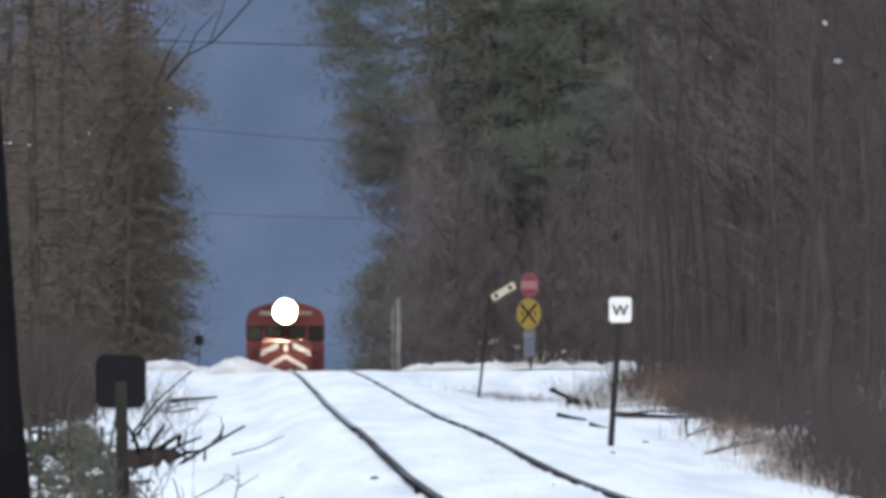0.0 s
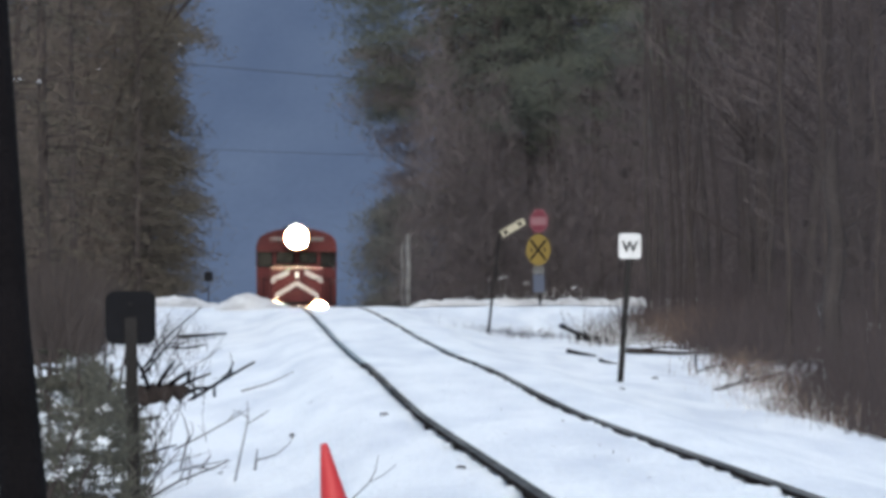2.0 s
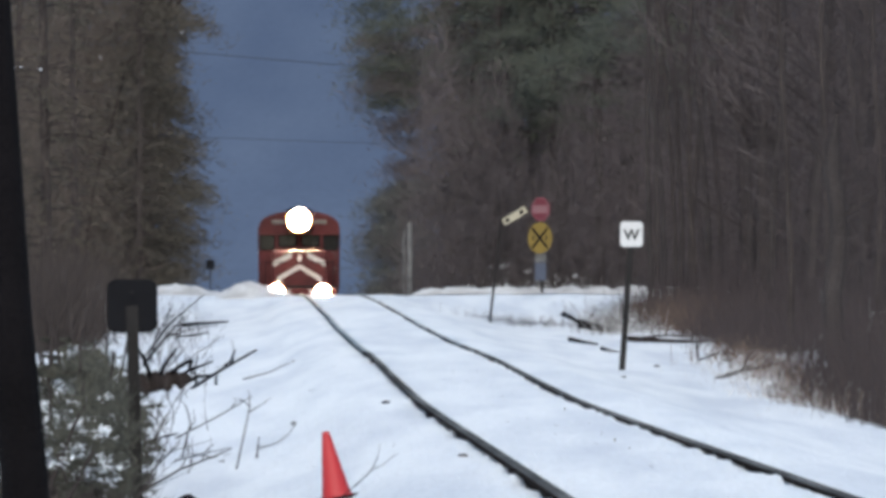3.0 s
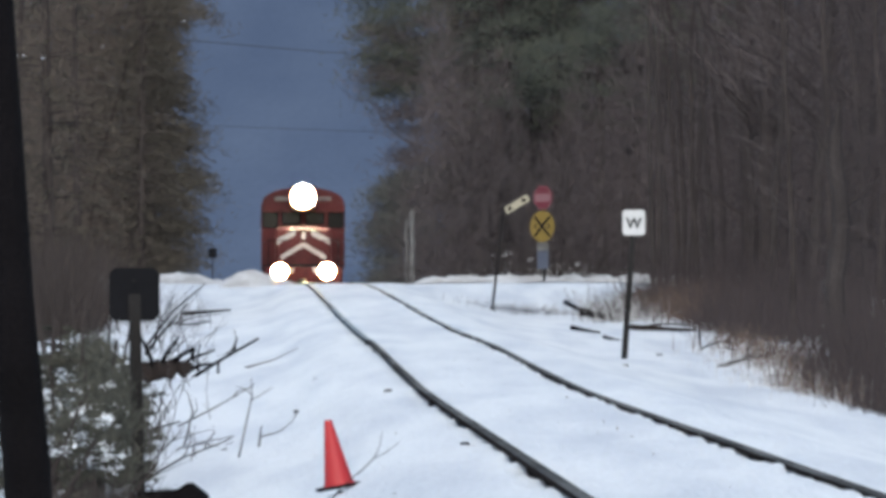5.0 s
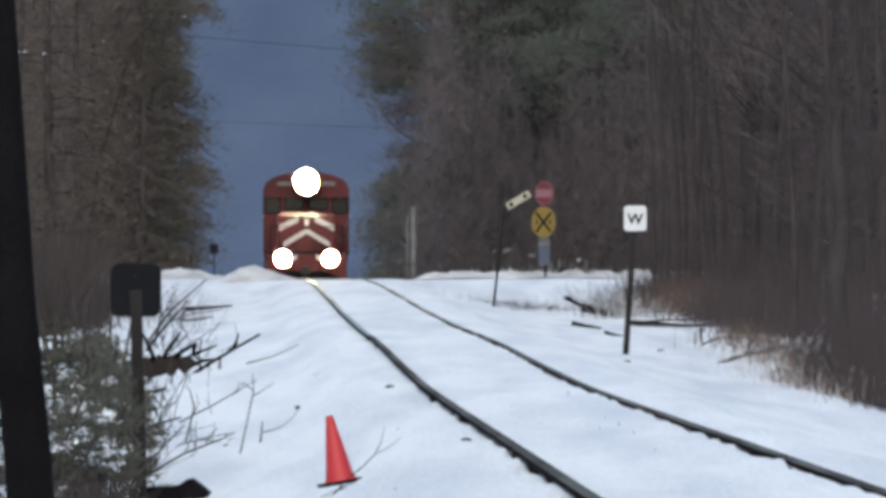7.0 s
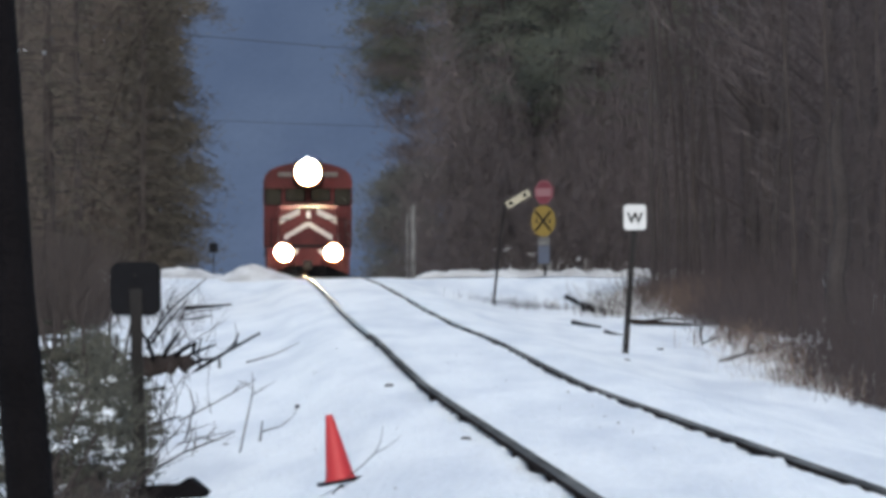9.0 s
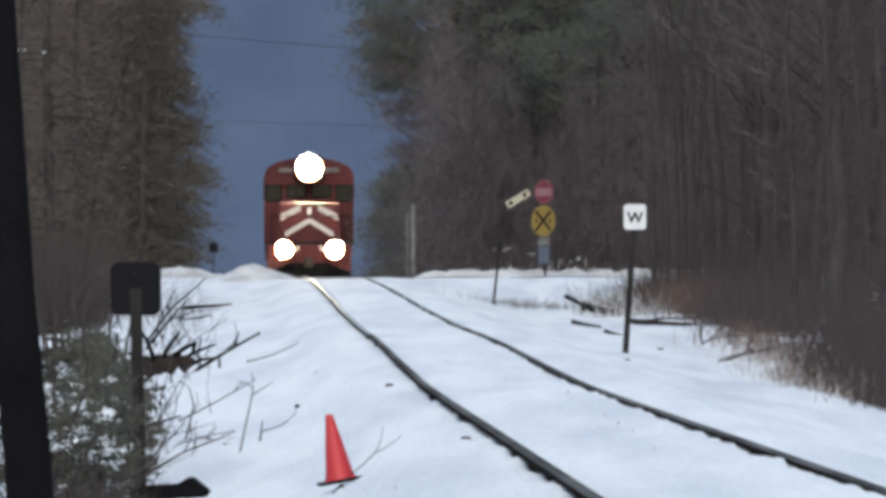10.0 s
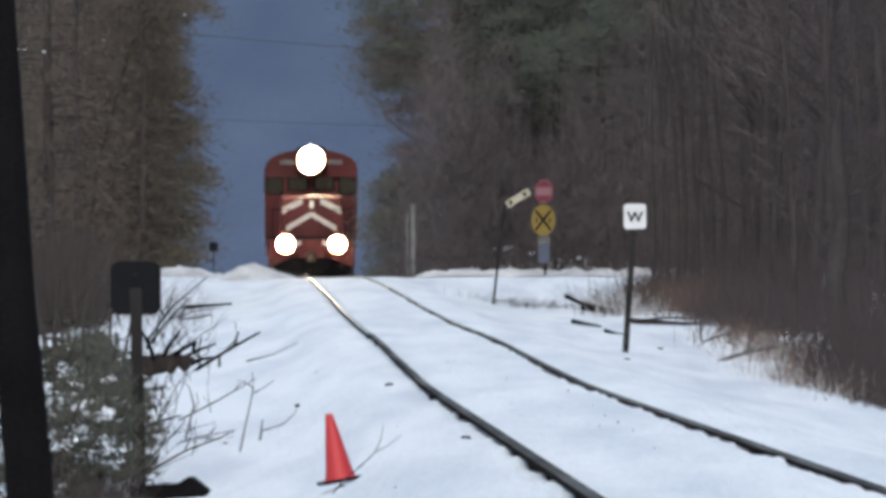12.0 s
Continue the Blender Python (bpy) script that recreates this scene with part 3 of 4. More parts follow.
# ---------------------------------------------------------------- brush, grass and twigs that nobody could count
def strands(name, count, place, up, length, width, mat, label, category, seed):
    """One mesh of slender stalks; place(g) gives x, y, z arrays."""
    g = np.random.default_rng(seed)
    p = place(g, count)
    d = g.normal(0, 1, (count, 3))
    d[:, 2] = np.abs(d[:, 2]) * 0.6 + up
    d /= np.linalg.norm(d, axis=1)[:, None]
    ln = g.uniform(*length, count)[:, None]
    w = g.uniform(*width, count)[:, None]
    side = np.cross(d, g.normal(0, 1, (count, 3)))
    side /= np.linalg.norm(side, axis=1)[:, None]
    v = np.stack([p - side * w, p + side * w, p + d * ln + side * w * 0.3, p + d * ln - side * w * 0.3], 1).reshape(-1, 3)
    me = bpy.data.meshes.new(name)
    me.from_pydata(v.tolist(), [], np.arange(count * 4).reshape(-1, 4).tolist())
    me.materials.append(mat)
    me.update()
    return tagged(new(name, me), label, category, kind="stuff")


def woods(x_edge, x_wide, y0, y1, top, low=-0.8):
    def place(g, n):
        y = g.uniform(y0, y1, n)
        x = np.array([x_edge(t) for t in y]) + x_wide * g.random(n) + g.normal(0, 0.4, n)
        crest = top * (0.72 + 0.2 * np.sin(x * 1.3 + y * 0.11) + 0.14 * np.sin(x * 3.1 + 2) + g.normal(0, 0.10, n))
        return np.stack([x, y, g.uniform(0, 1, n) ** 1.1 * crest + low], 1)
    return place


strands("far_woods", 26000, woods(lambda y: -0.0275 * y - 2.2, -10, 300, 400, 18, -3), 0.5, (0.5, 1.5), (0.010, 0.026), BROWN_TWIG, "dense leafless twigs of the wood", "woods", 1)
strands("far_woods", 17000, woods(lambda y: -0.0275 * y - 2.6, -9, 200, 252, 15), 0.5, (0.4, 1.2), (0.006, 0.014), BROWN_TWIG, "dense leafless twigs of the wood", "woods", 2)
strands("far_woods", 34000, woods(lambda y: 2.6 - 0.003 * y, 22, 305, 400, 18, -3), 0.5, (0.5, 1.5), (0.010, 0.026), TWIG, "dense leafless twigs of the wood", "woods", 3)
strands("far_woods", 8000, woods(lambda y: -11.0, -10, 335, 375, 24, -3), 0.6, (0.6, 1.8), (0.03, 0.06), BROWN_TWIG, "dense leafless twigs deep in the wood", "woods", 17)
strands("far_woods", 14000, woods(lambda y: 0.6, 16, 345, 385, 26, -3), 0.6, (0.6, 1.8), (0.03, 0.06), TWIG, "dense leafless twigs deep in the wood", "woods", 16)
strands("far_woods", 130000, woods(lambda y: 5.8 + bay(y), 12, 106, 255, 15), 0.3, (0.3, 1.0), (0.003, 0.008), SHADED_TWIG, "dense dark leafless twigs of the near wood", "woods", 4)


strands("far_woods", 34000, woods(lambda y: -0.7, 19, 296, 312, 10, 0.2), 0.35, (0.3, 1.0), (0.005, 0.012), TWIG, "dense leafless twigs of the wood", "woods", 14)
strands("far_woods", 16000, woods(lambda y: -9.2, -8, 296, 310, 14, 0.2), 0.35, (0.4, 1.2), (0.006, 0.013), BROWN_TWIG, "dense leafless twigs of the wood", "woods", 15)


strands("far_woods", 52000, woods(lambda y: -0.9, 19, 290, 296, 8.0, 0.5), 0.45, (0.3, 0.9), (0.004, 0.009), TWIG, "dense leafless undergrowth before the pines", "woods", 24)
strands("far_woods", 7000, woods(lambda y: 1.5, 18, 297, 304, 10, 5.0), 0.3, (0.3, 0.9), (0.004, 0.008), TWIG, "dense leafless twigs of the wood", "woods", 25)


def boughs(outline, inward, y0, y1, low, high, clumps):
    """Flattened, drooping tufts of foliage crowding behind the outline x = outline(z)."""
    def place(g, n):
        k = g.integers(0, clumps, n)
        z = g.uniform(low, high, clumps)
        x = np.array([outline(t) for t in z]) + inward * (0.5 + np.abs(g.normal(0, 1.1, clumps))) - inward * 0.35 * (g.random(clumps) < 0.2)
        y = g.uniform(y0, y1, clumps)
        wide = g.uniform(0.25, 0.60, clumps)
        a = g.normal(0, 1, n) * wide[k]
        return np.stack([x[k] + a, y[k] + g.normal(0, 0.5, n), z[k] + g.normal(0, 0.13, n) - 0.35 * a * a], 1)
    return place


def lumps(where, count, size):
    """Clusters lodged where where(g, count) says."""
    def place(g, n):
        c, k = where(g, count), g.integers(0, count, n)
        r = g.uniform(*size, count)[k][:, None]
        return c[k] + g.normal(0, 1, (n, 3)) * r * np.array([1, 1, 0.5])
    return place


RIGHT_EDGE = smooth_line([(-2, -2.3), (2.4, -2.45), (3.4, -2.3), (4.3, -1.75), (6, -2.1), (7.5, -2.55), (8.5, -2.7), (9.6, -3.1), (12.6, -3.7), (16, -3.4)])
LEFT_EDGE = smooth_line([(-2, -7.4), (1, -7.4), (3.2, -7.2), (4.2, -7.3), (5.6, -7.65), (7.8, -8.2), (8.8, -8.1), (9.35, -7.1), (9.9, -7.9), (11, -7.6), (12.6, -6.8), (16, -6.6)])
for k, (outline, inward, low, high, clumps, count, mat, label) in enumerate((
        (RIGHT_EDGE, 1, 6.5, 15, 210, 26000, NEEDLE, "drooping dark green pine foliage at the wood's edge"),
        (RIGHT_EDGE, 1, 0.5, 9, 150, 16000, TWIG, "soft grey-brown twigs at the wood's edge"),
        (RIGHT_EDGE, 1, 0.6, 4.2, 110, 15000, LOW_GREEN, "low dull grey-green evergreens beyond the crossing"),
        (lambda z: -0.6 + 0.05 * z, 3.6, 6.0, 15, 230, 30000, NEEDLE, "soft dull green pine foliage of the wood"),
        (LEFT_EDGE, -1, 0.5, 11, 210, 26000, BROWN_NEEDLE, "dull olive hemlock foliage at the wood's edge"),
        (LEFT_EDGE, -1, 9, 15, 60, 3000, BROWN_TWIG, "thin bare twigs hanging over the line"))):
    strands("edge_foliage", count, boughs(outline, inward, *(292, 298) if inward > 1 else (300, 315), low, high, clumps), 0.1, (0.10, 0.38), (0.006, 0.016), mat, label, "foliage", 60 + k)


def green_boughs(g, n):
    x = g.uniform(2.4, 6.2, n)
    return np.stack([x, 288 - 9 * (x - 2.4) + g.uniform(-1, 1, n), 6.9 + 0.35 * (x - 2.4) + g.uniform(-0.5, 0.8, n)], 1)


strands("edge_foliage", 4200, lumps(green_boughs, 16, (0.22, 0.42)), 0.1, (0.08, 0.30), (0.005, 0.012), NEEDLE, "dull green boughs among bare twigs", "foliage", 66)


def along(x_of, spread, y0, y1):
    def place(g, n):
        y = g.uniform(y0, y1, n)
        x = np.array([x_of(t) for t in y]) + g.normal(0, 1, n) * spread
        z = np.array([land(a, b) for a, b in zip(x, y)])
        return np.stack([x, y, z - 0.02], 1)
    return place


strands("dry_grass", 1400, along(lambda y: 5.05 + 0.10 * math.sin(y * 0.9), 0.33, 112, 168), 2.2, (0.10, 0.5), (0.003, 0.007), GRASS, "tan dead grass standing through the snow", "grass", 5)
strands("brush", 3400, along(lambda y: 5.75 + bay(y), 0.50, 100, 250), 2.6, (0.5, 1.9), (0.003, 0.007), SHADED_TWIG, "brown leafless brush along the wood's edge", "brush", 6)
strands("brush", 620, along(lambda y: 3.85, 0.40, 198, 222), 1.0, (0.15, 0.60), (0.004, 0.009), FROST, "frosted pale brush in the ditch", "brush", 7)
strands("brush", 170, along(lambda y: -0.0279 * y, 0.32, 150, 205), 1.3, (0.3, 1.0), (0.003, 0.007), BARK, "thin bare stems standing in the snow", "brush", 77)
strands("brush", 900, along(lambda y: -0.0265 * y - 2.3, 0.6, 195, 252), 1.2, (0.4, 1.4), (0.005, 0.012), BROWN_TWIG, "brown leafless brush along the wood's edge", "brush", 8)


strands("brush", 3000, along(lambda y: 5.05, 0.34, 97, 122), 2.2, (0.3, 1.3), (0.003, 0.007), SHADED_TWIG, "dark leafless brush at the wood's edge", "brush", 26)
strands("brush", 3600, along(lambda y: 6.9, 0.85, 194, 240), 1.6, (0.5, 1.7), (0.004, 0.009), SHADED_TWIG, "dark leafless brush filling the wood's bay", "brush", 43)
strands("brush", 1000, along(lambda y: 5.5, 0.45, 196, 216), 1.2, (0.3, 1.0), (0.005, 0.010), RUST, "rust-brown brush at the back of the bay", "brush", 44)
strands("dry_grass", 500, along(lambda y: 5.05, 0.28, 102, 128), 1.5, (0.08, 0.35), (0.003, 0.007), RUST, "rust-brown dead fern along the snow's edge", "grass", 45)
strands("brush", 240, along(lambda y: 5.25, 0.45, 122, 172), 2.2, (0.3, 1.0), (0.003, 0.007), SHADED_TWIG, "dark bare stems before the wood's edge", "brush", 41)
strands("dry_grass", 260, along(lambda y: 5.0, 0.35, 114, 160), 1.8, (0.08, 0.30), (0.003, 0.006), FROST, "pale frosted stalks before the wood", "grass", 42)
strands("brush", 1500, along(lambda y: 5.3, 0.45, 222, 246), 0.9, (0.2, 0.8), (0.006, 0.014), RUST, "rust-brown brush with dead leaves at the wood's edge", "brush", 28)
strands("brush", 380, along(lambda y: 3.8, 0.42, 198, 218), 1.3, (0.3, 0.9), (0.004, 0.008), BARK, "dark bare stems among frosted brush", "brush", 33)
strands("track_dirt", 150, along(lambda y: track_x(y) + 0.1, 0.42, 42, 110), 0.1, (0.01, 0.05), (0.004, 0.012), LITTER, "specks of bark and dirt on the trampled snow", "dirt", 34)
strands("track_dirt", 60, along(lambda y: track_x(y) - 1.4, 0.5, 42, 120), 0.1, (0.01, 0.05), (0.004, 0.010), LITTER, "specks of bark and dirt on the bank", "dirt", 35)
strands("brush", 130, along(lambda y: 3.2, 0.9, 288.5, 292), 0.9, (0.35, 1.0), (0.005, 0.010), FROST, "frosted brush behind the ploughed bank", "brush", 17)
strands("brush", 800, along(lambda y: 2.8, 1.5, 289, 291.5), 0.9, (0.35, 1.05), (0.006, 0.012), BARK, "dark low brush behind the ploughed bank", "brush", 18)
strands("brush", 520, along(lambda y: 1.75 + 0.03 * (235 - y), 0.6, 216, 236), 1.3, (0.05, 0.30), (0.003, 0.007), BARK, "dark weed tips through the ditch snow", "brush", 19)
def behind_bank(g, n):
    return np.stack([g.uniform(0.9, 4.6, n), g.uniform(288.8, 291, n), 0.95 + 0.7 * g.random(n) ** 2], 1)


strands("snow_tufts", 80, lumps(behind_bank, 9, (0.03, 0.08)), 0.2, (0.04, 0.10), (0.015, 0.035), DIRTY_SNOW, "small lumps of snow lodged in low brush", "snow", 73)
strands("brush", 700, along(lambda y: 5.0, 2.6, 289.2, 290.2), 1.0, (0.08, 0.32), (0.008, 0.018), BARK, "dark bare soil and stalks above the road bank", "brush", 74)
strands("dry_grass", 420, along(lambda y: 4.4, 0.4, 100, 160), 1.6, (0.06, 0.3), (0.003, 0.006), FROST, "frosted grass tufts at the snow's edge", "grass", 20)


def patch(front, x0, x1, deep):
    """Places in a patch whose near edge runs across the slope at y = front(x)."""
    def place(g, n):
        x = x0 + (x1 - x0) * g.random(n) ** 0.7
        y = np.array([front(t) for t in x]) + deep * g.random(n) ** 1.3
        z = np.array([land(a, b) for a, b in zip(x, y)])
        return np.stack([x, y, z - 0.02], 1)
    return place


def verge(x):
    return 113 - 11.5 * (x - 3.5) / 1.1 + 1.5 * math.sin(5 * x)


strands("brush", 2600, along(lambda y: 5.95, 0.45, 170, 198), 1.8, (0.3, 1.1), (0.004, 0.009), SHADED_TWIG, "dark brush at the foot of the wood", "brush", 55)
strands("dry_grass", 620, patch(verge, 3.85, 5.5, 14), 2.4, (0.10, 0.42), (0.002, 0.005), GRASS, "tan dead grass standing behind the snow's crest", "grass", 51)
strands("brush", 620, patch(lambda x: verge(x) + 1, 4.15, 5.7, 12), 2.4, (0.20, 0.75), (0.003, 0.006), SHADED_TWIG, "dark brush behind the snow's crest", "brush", 56)
strands("dry_grass", 520, patch(verge, 3.85, 5.5, 10), 2.0, (0.06, 0.26), (0.002, 0.005), RUST, "rust-brown dead fern behind the snow's crest", "grass", 52)
strands("dry_grass", 190, patch(lambda x: verge(x) + 3, 3.65, 4.8, 20), 2.4, (0.12, 0.45), (0.002, 0.005), FROST, "pale bleached stalks standing in the snow", "grass", 53)
strands("brush", 170, patch(lambda x: verge(x) + 4, 3.9, 5.5, 16), 3.2, (0.30, 0.80), (0.003, 0.006), SHADED_TWIG, "dark bare stems among the dead grass", "brush", 54)


# ---------------------------------------------------------------- road crossing and its ploughed banks
def road():
    v, f = [], []
    xs = [-40 + i for i in range(91)]
    ys = [265 + 2 * i for i in range(10)]
    for y in ys:
        for x in xs:
            v.append((x, y, land(x, y) + 0.03))
    n = len(xs)
    for j in range(len(ys) - 1):
        for i in range(n - 1):
            f.append((j * n + i, j * n + i + 1, (j + 1) * n + i + 1, (j + 1) * n + i))
    me = bpy.data.meshes.new("road")
    me.from_pydata(v, [], f)
    me.materials.append(DIRTY_SNOW)
    me.update()
    tagged(new("road", me), "snow-packed country road crossing the line", "road", kind="structure")


road()


def snow_bank(x0, x1, y, high, wide, seed, label, tail=0.6):
    rnd = random.Random(seed)
    v, f = [], []
    nx, ny = max(12, int((x1 - x0) / 0.12)), 14
    for i in range(nx + 1):
        for j in range(ny + 1):
            a, b = i / nx, j / ny
            x, yy = x0 + (x1 - x0) * a, y + (b - 0.5) * wide
            e = min(1, a * (x1 - x0) / 0.6, (1 - a) * (x1 - x0) / tail)
            h = high * math.sin(math.pi * b) * e ** 0.8 * (0.75 + 0.5 * noise.noise((x * 1.3, yy * 0.9, seed))) + (0.10 * noise.noise((x * 4, yy * 3, seed)) + 0.09 * abs(noise.noise((x * 7, yy * 1.5, seed + 3)))) * e
            v.append((x, yy, land(x, yy) - 0.06 + max(0, h)))
    for i in range(nx):
        for j in range(ny):
            k = i * (ny + 1) + j
            f.append((k, k + ny + 1, k + ny + 2, k + 1))
    me = bpy.data.meshes.new("snow_bank")
    me.from_pydata(v, [], f)
    me.materials.append(DIRTY_SNOW)
    me.polygons.foreach_set("use_smooth", [True] * len(me.polygons))
    me.update()
    tagged(new("snow_bank", me), label, "snow bank", kind="structure")


snow_bank(-6.05, -3.75, 257, 0.62, 3.0, 4, "heap of ploughed greyish snow beside the rails", 1.3)
snow_bank(-14, -5.4, 263, 0.34, 2.6, 5, "low ploughed bank of snow along the road", 1.6)
snow_bank(-1.1, 12, 288, 0.40, 2.6, 6, "lumpy ploughed bank of snow along the road")


# ---------------------------------------------------------------- signs and posts
def letters(text, size, mat, parent, at):
    cu = bpy.data.curves.new("letter", "FONT")
    cu.body, cu.size, cu.extrude, cu.align_x, cu.align_y = text, size, 0.003, "CENTER", "CENTER"
    cu.offset = size * 0.025
    tmp = bpy.data.objects.new("letter", cu)
    me = bpy.data.meshes.new_from_object(tmp)
    bpy.data.objects.remove(tmp)
    me.materials.clear()
    me.materials.append(mat)
    ob = new("letter", me)
    ob.parent, ob.matrix_basis = parent, at
    return ob


def whistle_sign():
    x, y = 2.612, 137.6
    z = land(x, y)
    h = 1.766 - z
    s = tagged(empty("whistle_sign", x, y, z, 0, 4.0, 0), "square white board lettered W on a dark iron post", "railway sign")
    part("post", box(-0.044, 0.044, -0.03, 0.03, -0.3, h - 0.11, 0.008), POST, s)
    board = part("board", prism(rounded(0.325, 0.364, 0.053), 0.02, bevel=0.004), BOARD, s, "greyed white painted board", pose(0, -0.045, h, 0, -4.0, 0))
    letters("W", 0.209, BLACK, board, pose(0, -0.014, -0.017, 90, 0, 0))


whistle_sign()


def sign_from_behind():
    z = land(-2.23, 71)
    s = tagged(empty("track_sign", -2.235, 71, z, 0, -1.5, 0), "dark unpainted back of a railway sign on a channel post", "railway sign")
    h = 0.893 - z
    post = part("post", box(-0.045, 0.045, -0.012, 0.012, -0.3, h, 0.004), POST, s)
    part("flange", box(-0.045, -0.030, -0.05, -0.012, -0.3, h - 0.18, 0.004), POST, post)
    part("flange", box(0.030, 0.045, -0.05, -0.012, -0.3, h - 0.18, 0.004), POST, post)
    part("board", prism(rounded(0.375, 0.395, 0.07), 0.025, bevel=0.005), BLACK, s, "", pose(0, 0.03, h, 0, 1.5, 0))
    for dz in (-0.1, 0.1):
        part("bolt", rod((0, -0.03, h + dz), (0, -0.012, h + dz), 0.012, sides=6), POST, s)


sign_from_behind()


def utility_pole(x, y, high, lean, label, radius=0.145):
    z = land(x, y)
    s = tagged(empty("utility_pole", x, y, z, 0, lean, 0), label, "pole")
    shaft = Soup()
    shaft.pipe([(0.012 * math.sin(2.1 * i), 0, -0.5 + (high + 0.5) * i / 10) for i in range(11)], [radius * (1 - 0.024 * i) for i in range(11)], 20)
    part("shaft", shaft, POLE, s)
    part("top", rod((0, 0, high), (0, 0, high + 0.03), radius * 0.76, radius * 0.6, 20), POLE, s)
    return s


utility_pole(-2.425, 56.7, 9.5, -4.3, "dark tarred wooden pole leaning beside the track")
for x in (-21, 21):
    utility_pole(x, 306.2, 13.2, 0, "dark wooden power pole among the trees")


def wire(z, sag, r, fall, name="overhead_wire"):
    s = Soup()
    n = 24
    at = [(-21 + 42 * i / n, 306, z - sag * (1 - (2 * i / n - 1) ** 2) - fall * (42 * i / n - 17)) for i in range(n + 1)]
    s.pipe(at, [r] * (n + 1), 6)
    tagged(part(name, s, WIRE), "dark overhead wire strung across the line", "wire")


wire(11.4, 0.35, 0.026, 0.02)
wire(8.42, 0.35, 0.014, 0.075)
wire(5.87, 0.3, 0.009, 0.03)


def crossing_sign():
    x, y = 2.98, 283
    z = land(x, y)
    s = tagged(empty("crossing_sign", x, y, z, 0, 0, -40), "red octagonal and round yellow crossing signs on one post", "road sign")
    part("post", rod((0, 0.05, -0.3), (0, 0.05, 3.6 - z), 0.035), POST, s)
    stop = part("stop_board", prism(ring(0.38, 8, math.pi / 8), 0.02), STOP_RED, s, "red octagonal board with a pale bar", pose(0, 0, 3.24 - z))
    part("border", prism(ring(0.358, 8, math.pi / 8), 0.006), PALE_RED, stop, "", pose(0, -0.011, 0))
    part("field", prism(ring(0.338, 8, math.pi / 8), 0.006), STOP_RED, stop, "", pose(0, -0.015, 0))
    part("bar", prism(rounded(0.58, 0.23, 0.02), 0.006), PALE_RED, stop, "", pose(0, -0.019, 0))
    disc = part("round_board", prism(ring(0.46, 32), 0.02), YELLOW, s, "round yellow board with a black cross", pose(0, -0.03, 2.39 - z))
    for a in (45, -45):
        part("stroke", prism(rounded(0.82, 0.075, 0.01), 0.006), BLACK, disc, "", pose(0, -0.013 - 0.001 * (a > 0), 0, 0, a, 0))
    for dx in (-0.25, 0.25):
        part("mark", prism(rounded(0.06, 0.13, 0.02), 0.006), POST, disc, "", pose(dx, -0.0135, 0))
    part("plate", prism(rounded(0.44, 0.24, 0.02), 0.015), GREYWOOD, s, "small white plate", pose(0, -0.01, 1.80 - z))
    part("plate", prism(rounded(0.42, 0.52, 0.02), 0.015), BLUE, s, "faded blue plate", pose(0, -0.01, 1.40 - z))


crossing_sign()


def slanted_board_post():
    x, y = 1.18, 225
    z = land(x, y)
    s = tagged(empty("marker_post", x, y, z, 0, 6.4, 0), "thin leaning post with a slanted cream board", "railway sign")
    part("post", rod((0, 0, -0.3), (0, 0, 2.45), 0.032, 0.028), POST, s)
    b = part("board", prism(rounded(0.62, 0.17, 0.02), 0.02), CREAM, s, "cream board with two dark marks", pose(0.30, -0.04, 2.52, 0, -31 - 6.4, 0))
    for dx in (-0.2, 0.18):
        part("mark", prism(rounded(0.10, 0.08, 0.02), 0.006), BLACK, b, "", pose(dx, -0.013, 0))


slanted_board_post()


def pale_post(x, y, top, r, label):
    z = land(x, y)
    s = tagged(empty("wooden_post", x, y, z), label, "post")
    sh = Soup()
    sh.pipe([(0.012 * math.sin(1.9 * i), 0, -0.3 + (top - z + 0.3) * i / 7) for i in range(8)], [r * (1 - 0.02 * i - 0.05 * (i % 2)) for i in range(8)], 9)
    part("shaft", sh, GREYWOOD, s)


pale_post(-0.90, 290, 2.90, 0.085, "weathered pale grey wooden post by the crossing")
pale_post(-1.08, 291, 2.66, 0.05, "thin weathered grey stake beside a post")


def small_box_sign():
    x, y = -6.95, 291
    z = land(x, y)
    s = tagged(empty("small_sign", x, y, z), "small dark square board on a thin stake", "sign")
    part("stake", rod((0, 0, -0.2), (0, 0, 1.62 - z), 0.02), POST, s)
    part("board", prism(rounded(0.26, 0.28, 0.03), 0.03), BLACK, s, "", pose(0, -0.03, 1.62 - z))


small_box_sign()


def traffic_cone():
    x, y = -0.650, 61.0
    z = land(x, y)
    s = tagged(empty("traffic_cone", x, y, z + 0.045, 0, -10, 0), "plain red plastic traffic cone leaning in the snow", "traffic cone")
    part("base", prism(rounded(0.28, 0.28, 0.04), 0.022, bevel=0.004), BLACK, s, "black rubber base", pose(0, 0, 0.0, 90, 0, 8))
    body = Soup()
    prof = [(0.105, 0.01), (0.095, 0.025), (0.090, 0.04), (0.026, 0.415), (0.020, 0.43), (0.014, 0.43)]
    for (ra, za), (rb, zb) in zip(prof, prof[1:]):
        body.tube((0, 0, za), (0, 0, zb), ra, rb, 28)
    part("body", body, ORANGE, s)


traffic_cone()


